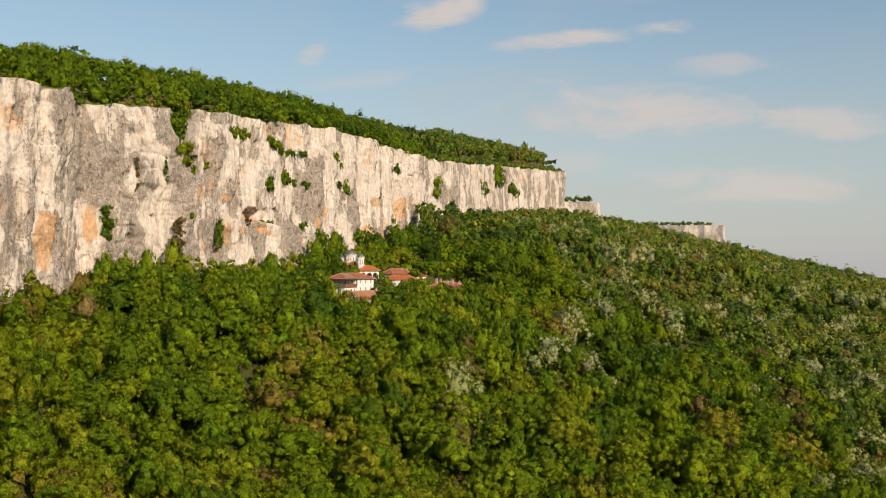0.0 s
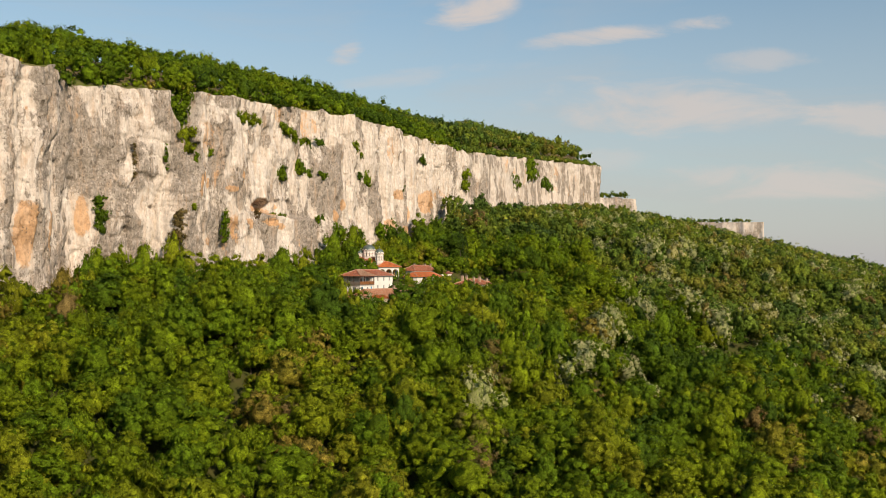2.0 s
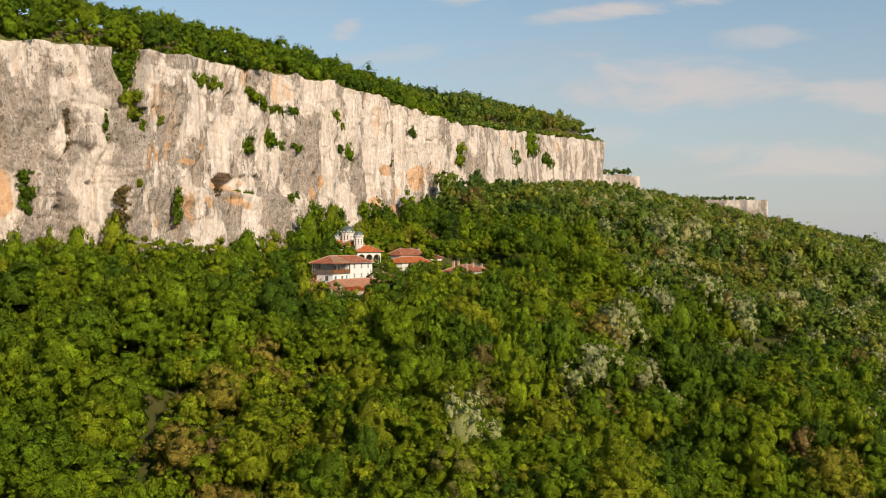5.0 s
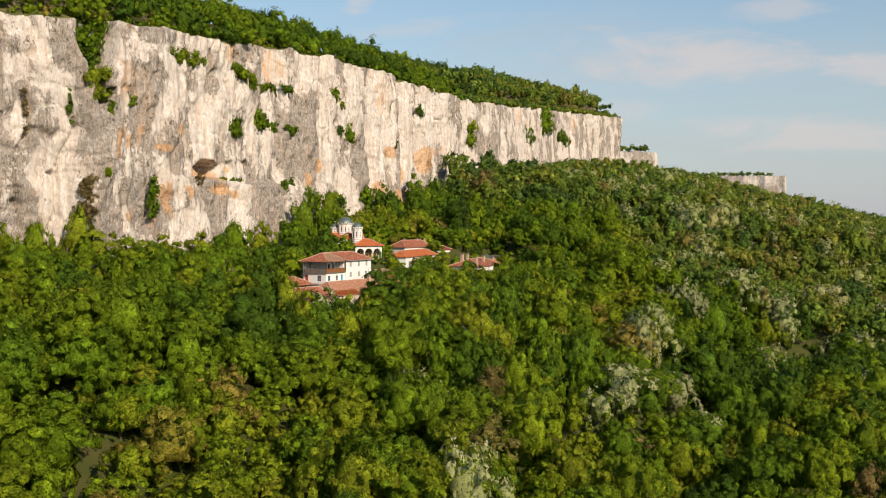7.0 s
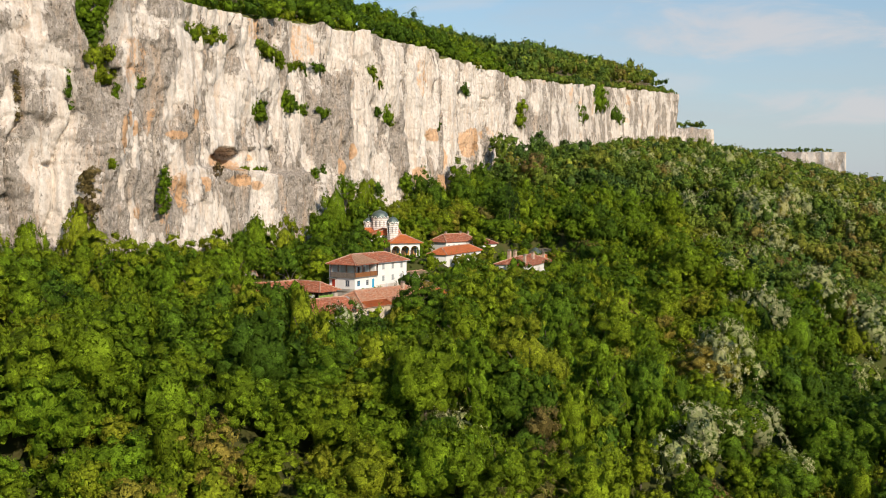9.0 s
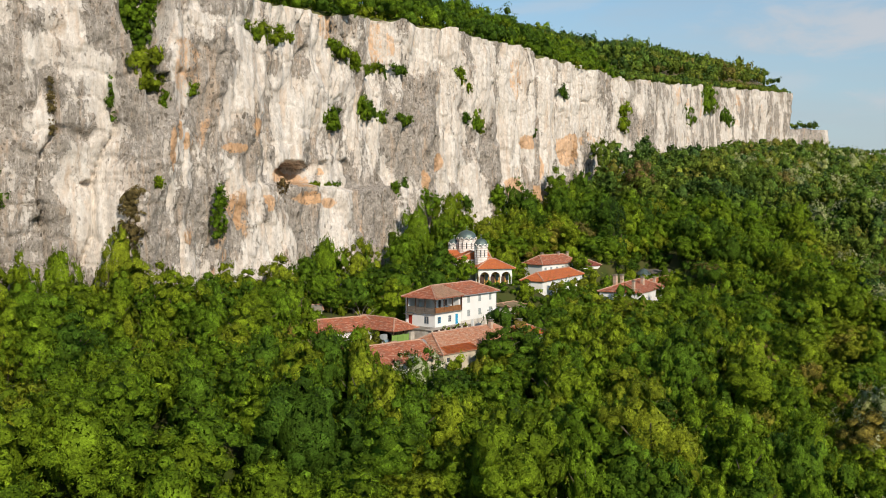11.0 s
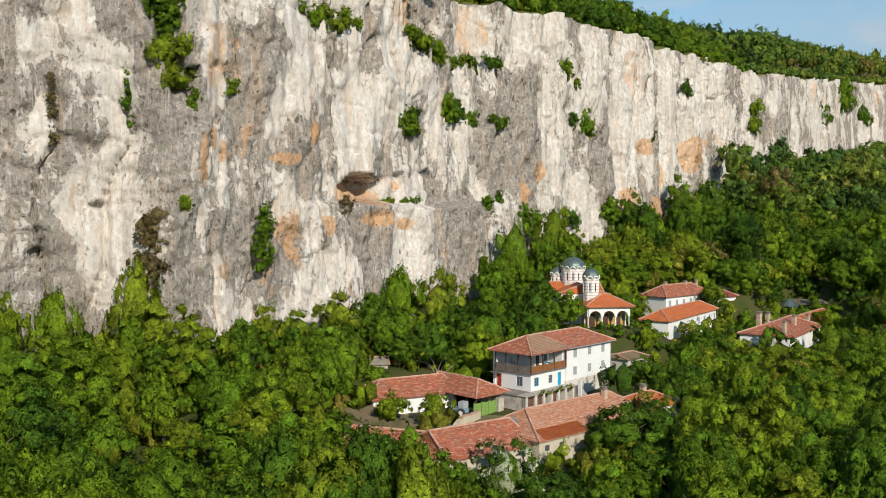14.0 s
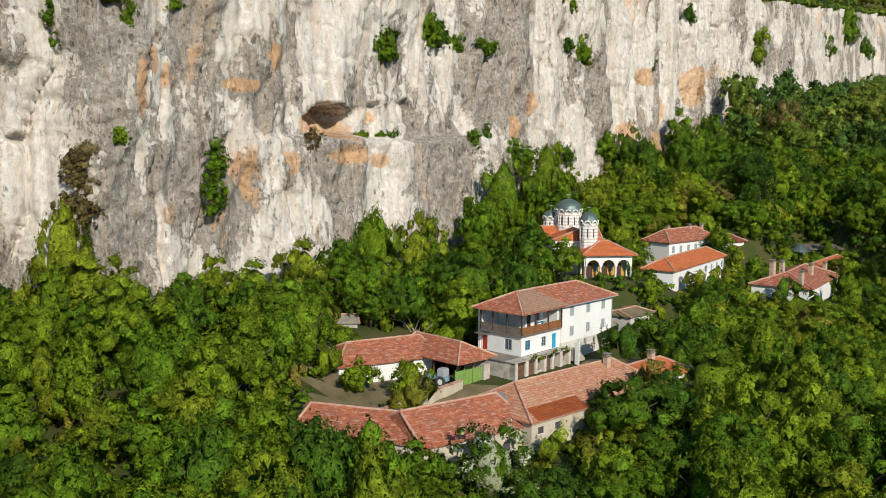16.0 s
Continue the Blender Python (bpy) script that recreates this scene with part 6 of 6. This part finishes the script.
for x, y, r, h in ((-51.0, 248.5, 4.8, 9.0), (-46.0, 243.0, 4.4, 8.0), (-56.0, 253.0, 4.6, 8.5), (-61.0, 246.0, 4.6, 8.5)):
    tree_at(x, y, r, h, temps[int(-x) % 7], "leafy green tree on the wooded spur")
bloomer = tree_template("tree", M_BLOOM_TREE, rng, 1000, "white-blossoming tree beside the farm roofs")
bloomer.matrix_basis = Matrix.LocRotScale((-31.6, 324.0, 43.0), None, (4.6, 4.6, 4.2))
tree_at(-13.5, 402.5, 5.0, 8.0, temps[2], "airy light green tree in front of the guest house")
tree_at(-20.4, 340.5, 5.2, 8.6, temps[5], "walnut tree against the long stable wall")
tree_at(-16.8, 346.0, 5.0, 8.6, temps[3], "walnut tree against the long stable wall")
tree_at(-16.5, 336.5, 5.6, 7.5, temps[0], "large walnut tree beside the long stable")
tree_at(-10.0, 344.0, 5.2, 8.5, temps[1], "large walnut tree below the end cottage")
tree_at(-20.0, 327.5, 4.6, 7.5, temps[2], "walnut tree below the long stable")
tree_at(-53.5, 343.0, 2.6, 5.4, temps[3], "young tree in the farmyard")
tree_at(-47.6, 345.6, 2.6, 5.2, temps[4], "young tree by the yard wall")
tree_at(-41.5, 396.5, 4.2, 9.0, temps[5], "leafy tree beside the church porch")
tree_at(-23.6, 397.5, 2.4, 5.2, temps[6], "small tree beside the church porch")
tree_at(-37.6, 396.4, 3.2, 7.6, temps[2], "dark leafy tree against the church nave")
tree_at(1.5, 488.5, 3.2, 7.0, temps[0], "leafy tree behind the dark shelter")
tree_at(7.5, 491.5, 3.4, 7.5, temps[4], "leafy tree behind the dark shelter")
tree_at(12.5, 452.0, 4.5, 8.5, temps[1], "leafy tree beside the kitchen house")
for x, y, r, top in ((-47.0, 319.5, 4.0, 51.0), (-52.5, 320.5, 4.0, 51.4), (-57.5, 323.5, 4.2, 52.5), (-42.5, 316.5, 3.8, 50.4), (-58.5, 331.0, 3.6, 53.0), (-62.5, 339.0, 3.8, 54.0), (-64.0, 346.0, 3.6, 54.5), (-38.6, 319.6, 4.2, 51.6), (-34.5, 314.0, 4.4, 49.5), (-28.0, 324.5, 3.2, 48.0), (-27.0, 318.0, 4.4, 48.5), (-66.0, 353.0, 3.6, 57.0), (-60.0, 353.6, 2.6, 54.5), (-59.5, 363.0, 3.8, 58.5), (-62.8, 354.6, 2.4, 54.4), (-39.5, 302.0, 5.0, 58.2), (-34.5, 300.0, 4.6, 57.6), (-45.5, 304.0, 5.0, 58.4), (-37.0, 304.5, 4.6, 57.6), (-43.0, 305.5, 4.6, 57.8), (-29.5, 297.0, 4.2, 54.2), (-51.5, 307.0, 4.8, 57.4), (-42.5, 298.0, 4.4, 57.2), (-48.5, 300.0, 4.4, 57.6), (-6.5, 448.5, 3.2, 55.0), (-1.5, 451.5, 3.4, 55.5), (4.0, 455.5, 3.2, 55.0), (-10.5, 444.5, 2.4, 52.6), (-8.5, 468.0, 4.0, 58.0), (-56.0, 367.0, 3.4, 56.0), (-51.0, 369.0, 3.6, 55.5), (-46.0, 370.5, 3.4, 55.0), (-61.0, 370.0, 3.6, 57.5), (-41.5, 369.0, 2.6, 53.5), (-57.0, 328.5, 3.6, 52.6)):
    gz = float(below(np.array([x]), np.array([y]))[0])
    tree_at(x, y, r, top - gz, temps[int(-x) % 7])


def cypress(x, y, h, r):
    t = thing("cypress", x, y, float(below(np.array([x]), np.array([y]))[0]) - 0.2, (1, 0), "tall narrow dark cypress tree", "tree", "cypresses")
    part("trunk", tube([(0, 0, 0), (0, 0, h * 0.5)], 0.18, None, 6, 0.05), M_BARK, t)
    n = 900
    v = rng.random(n) ** 0.8
    a = rng.uniform(0, 6.283, n)
    rr = r * np.sin(np.pi * np.clip(v * 0.86 + 0.12, 0, 1)) ** 0.7 * rng.uniform(0.75, 1.1, n)
    p = np.stack([rr * np.cos(a), rr * np.sin(a), v * h + 0.6], 1)
    e = rng.normal(size=(n, 3)) * 0.16
    q = np.stack([p + e, p + rng.normal(size=(n, 3)) * 0.16, p + np.array([0, 0, 0.55]) + rng.normal(size=(n, 3)) * 0.1], 1).reshape(-1, 3)
    c = new("crown", mesh_from("crown", q, np.arange(n * 3, dtype=np.int32).reshape(-1, 3), M_DARK))
    c.parent = t


cypress(-5.6, 482.0, 17.0, 1.7)
cypress(-3.4, 484.5, 14.0, 1.5)


# ---- shrubs on the rock: y, z, half width, half height ----
def shrub(y, z, ry, rz, n, where, material=M_LEAF_TREE):
    zb, zt = float(np.interp(y, BASE_Y, BASE_Z)) - 14, float(np.interp(y, TOP_Y, TOP_Z))
    out = float(cliff_out(np.array([y]), np.array([z]), zb, zt)[0][0])
    nx, ny_ = cliff_frame(np.array([float(y)]))
    t = thing("shrub", float(line_x(y)) + nx[0] * (out - 0.15), y + ny_[0] * (out - 0.15), z - rz, (ny_[0] * -1, nx[0]), where, "shrub", "shrubs on the cliff")
    q, m, tri, so = [], [], [], []
    ry, rz = ry * 1.12, rz * 1.12
    k = int(np.clip(7 * max(ry / rz, rz / ry), 9, 26))
    for i in range(k):
        r = (0.35 + min(ry, rz)) * rng.uniform(0.35, 0.95)
        a, f = rng.uniform(0, 6.283), rng.random() ** 0.6
        c, s, tr, sd = crown_leaves(rng, max(60, n // k), 9, 0.12, (5, 2))
        so.append(sd)
        tri.append(tr + sum(len(v) for v in q))
        q.append(c * r * np.array([1.0, 0.7, 0.9]) + np.array([f * ry * math.cos(a), -0.25 * r, rz + f * rz * math.sin(a)]))
        m.append(s)
    q, m = np.concatenate(q), np.concatenate(m)
    c = new("foliage", mesh_from("foliage", q, np.concatenate(tri), material, False, None, (("solid", np.concatenate(so)),), m))
    c.parent = t
    b = bmesh.new()
    for i in range(3):
        tube([(rng.uniform(-0.2, 0.2), 0.1, rz * 0.6), (rng.uniform(-0.5, 0.5) * ry, -0.3, rz * 1.2)], 0.05, b, 5, 0.02)
    part("stem", b, M_BARK, t)


LEDGE = [(351.0, 113.5, 4.8, 4.0), (351.5, 107, 3.2, 4.5), (352, 100, 1.8, 4.0), (380.3, 112.5, 4.0, 2.1), (390, 114.5, 1.4, 1.6), (411, 112.7, 4.6, 1.8), (421, 110.6, 4.2, 1.5), (433.5, 111.8, 6.0, 1.3), (407.3, 96, 3.6, 2.5), (424.4, 100.3, 3.2, 3.0), (436.7, 98.2, 5.4, 1.3), (482, 100.4, 6.5, 2.2), (403, 79.4, 7.0, 0.6), (790, 127, 12, 5.5), (860, 141.7, 11, 7.5), (938, 137, 13, 5.0)]
CRACK = [(345.9, 96.4, 0.8, 5.0), (353.6, 95.3, 0.9, 3.2), (360, 98.5, 1.1, 1.3), (473, 113.4, 2.4, 2.7), (480, 110.9, 2.0, 1.2), (383.5, 77.2, 1.4, 1.9), (363.8, 71.2, 1.5, 5.7), (347.4, 71, 1.9, 6.0), (330.3, 75.5, 1.8, 5.7), (450, 73.9, 4.5, 2.7), (469, 74.5, 2.0, 2.6), (476, 74.4, 2.0, 2.7), (495, 76.4, 4.0, 3.2), (556.7, 117.4, 3.0, 2.2), (630, 112, 5.0, 5.5), (351.4, 79.1, 0.7, 1.1), (433.7, 79, 1.6, 1.3), (440.6, 80.2, 1.8, 1.3), (338.8, 93, 0.6, 5.0), (527, 99.5, 2.2, 1.6)]
BROWN_SHRUBS = [(347.4, 71), (383.5, 77.2), (338.8, 93)]
for y, z, ry, rz in LEDGE:
    n = max(1, round(ry / 1.7)) if y < 700 else 1
    for i in range(n):
        dy, dz, f = (2 * (i + 0.5) / n - 1) * ry, rng.uniform(-0.35, 0.35) * rz if n > 1 else 0.0, rng.uniform(0.6, 1.1) if n > 1 else 1.0
        shrub(y + dy, z + dz, ry / n * 1.9 * f, rz * f, 640 // n, "green shrub rooted on a ledge of the cliff")
for y, z, ry, rz in CRACK:
    if (y, z) in BROWN_SHRUBS:
        shrub(y, z, ry, rz, 420, "brown withered climber on the rock", M_DRY_SHRUB)
    else:
        shrub(y, z, ry, rz, 420, "green shrub growing from a crack in the rock")


def vine(x, y, z, u, length):
    """A grape vine that rambles along an edge: woody stem, clumps of leaves."""
    t = thing("grape_vine", x, y, z, u, "straggling green grape vine along the terrace edge", "vine")
    part("stem", tube([(length * f, 0.06 * math.sin(9 * f), 0.12 + 0.1 * math.sin(14 * f)) for f in np.linspace(0, 1, 12)], 0.05, None, 5, 0.02), M_BARK, t)
    at = 0.0
    while at < length:
        r = rng.uniform(0.25, 0.5)
        q, m, tri, solid = crown_leaves(rng, 70, 6, 0.16, (5, 2))
        c = new("leaf_clump", mesh_from("leaf_clump", q * np.array([r * 1.5, r, r]) + np.array([at, rng.uniform(-0.15, 0.15), rng.uniform(-0.25, 0.2)]), tri, M_LEAF_TREE, False, None, (("solid", solid),), m))
        c.parent = t
        at += rng.uniform(0.6, 1.3)


vine(-36.44 + 0.425 * 1.2 + 0.905 * 0.9, 358.32 + 0.905 * 1.2 - 0.425 * 0.9, 50.42, (0.425, 0.905), 8.6)


def mast(x, y, h):
    z = float(below(np.array([x]), np.array([y]))[0])
    m = thing("lattice_mast", x, y, z, (1, 0), "slim pale steel lattice mast on the far ridge", "mast", "masts")
    for sx in (-1, 1):
        for sy in (-1, 1):
            part("leg", tube([(sx * 1.1, sy * 1.1, 0), (sx * 0.25, sy * 0.25, h)], 0.16, None, 4), M_STEEL, m)
    for k in range(6):
        w = 1.1 - 0.85 * k / 6
        part("brace", tube([(-w, -w, h * k / 6), (w * 0.87, -w * 0.87, h * (k + 1) / 6)], 0.1, None, 4), M_STEEL, m)
    for k in (0.75, 0.9):
        part("cross_arm", box(-2.6, 2.6, -0.12, 0.12, h * k, h * k + 0.25), M_STEEL, m)


mast(622, 2040, 27)
mast(790, 1990, 25)


def bare_tree(x, y, z, h):
    """A leafless pale tree: a leaning trunk that forks into limbs with twigs."""
    t = thing("bare_tree", x, y, z, (1, 0), "leafless pale-barked tree behind the open barn", "tree")
    part("trunk", tube([(0, 0, -0.3), (0.15, 0, h * 0.25), (-0.2, 0.1, h * 0.5)], 0.16, None, 7, 0.1), M_BARE, t)
    for k in range(6):
        a, up = k * 1.1, h * (0.2 + 0.05 * k)
        tip = (math.cos(a) * h * 0.34, math.sin(a) * h * 0.34, up + h * rng.uniform(0.35, 0.5))
        limb = part("limb", tube([(0, 0, up), (tip[0] * 0.45, tip[1] * 0.45, up + (tip[2] - up) * 0.6), tip], 0.08, None, 5, 0.03), M_BARE, t)
        for j in range(3):
            e = rng.normal(size=3) * 0.5
            part("twig", tube([(tip[0] * 0.7, tip[1] * 0.7, up + (tip[2] - up) * 0.75), (tip[0] + e[0], tip[1] + e[1], tip[2] + 0.3 + e[2] * 0.5)], 0.03, None, 4, 0.012), M_BARE, limb)


M_BARE = mottled("pale_bark", (0.42, 0.36, 0.28), (0.30, 0.25, 0.19), 2.0, 0.9, 0.4)
bare_tree(-53.5, 364.6, 48.2, 8.0)
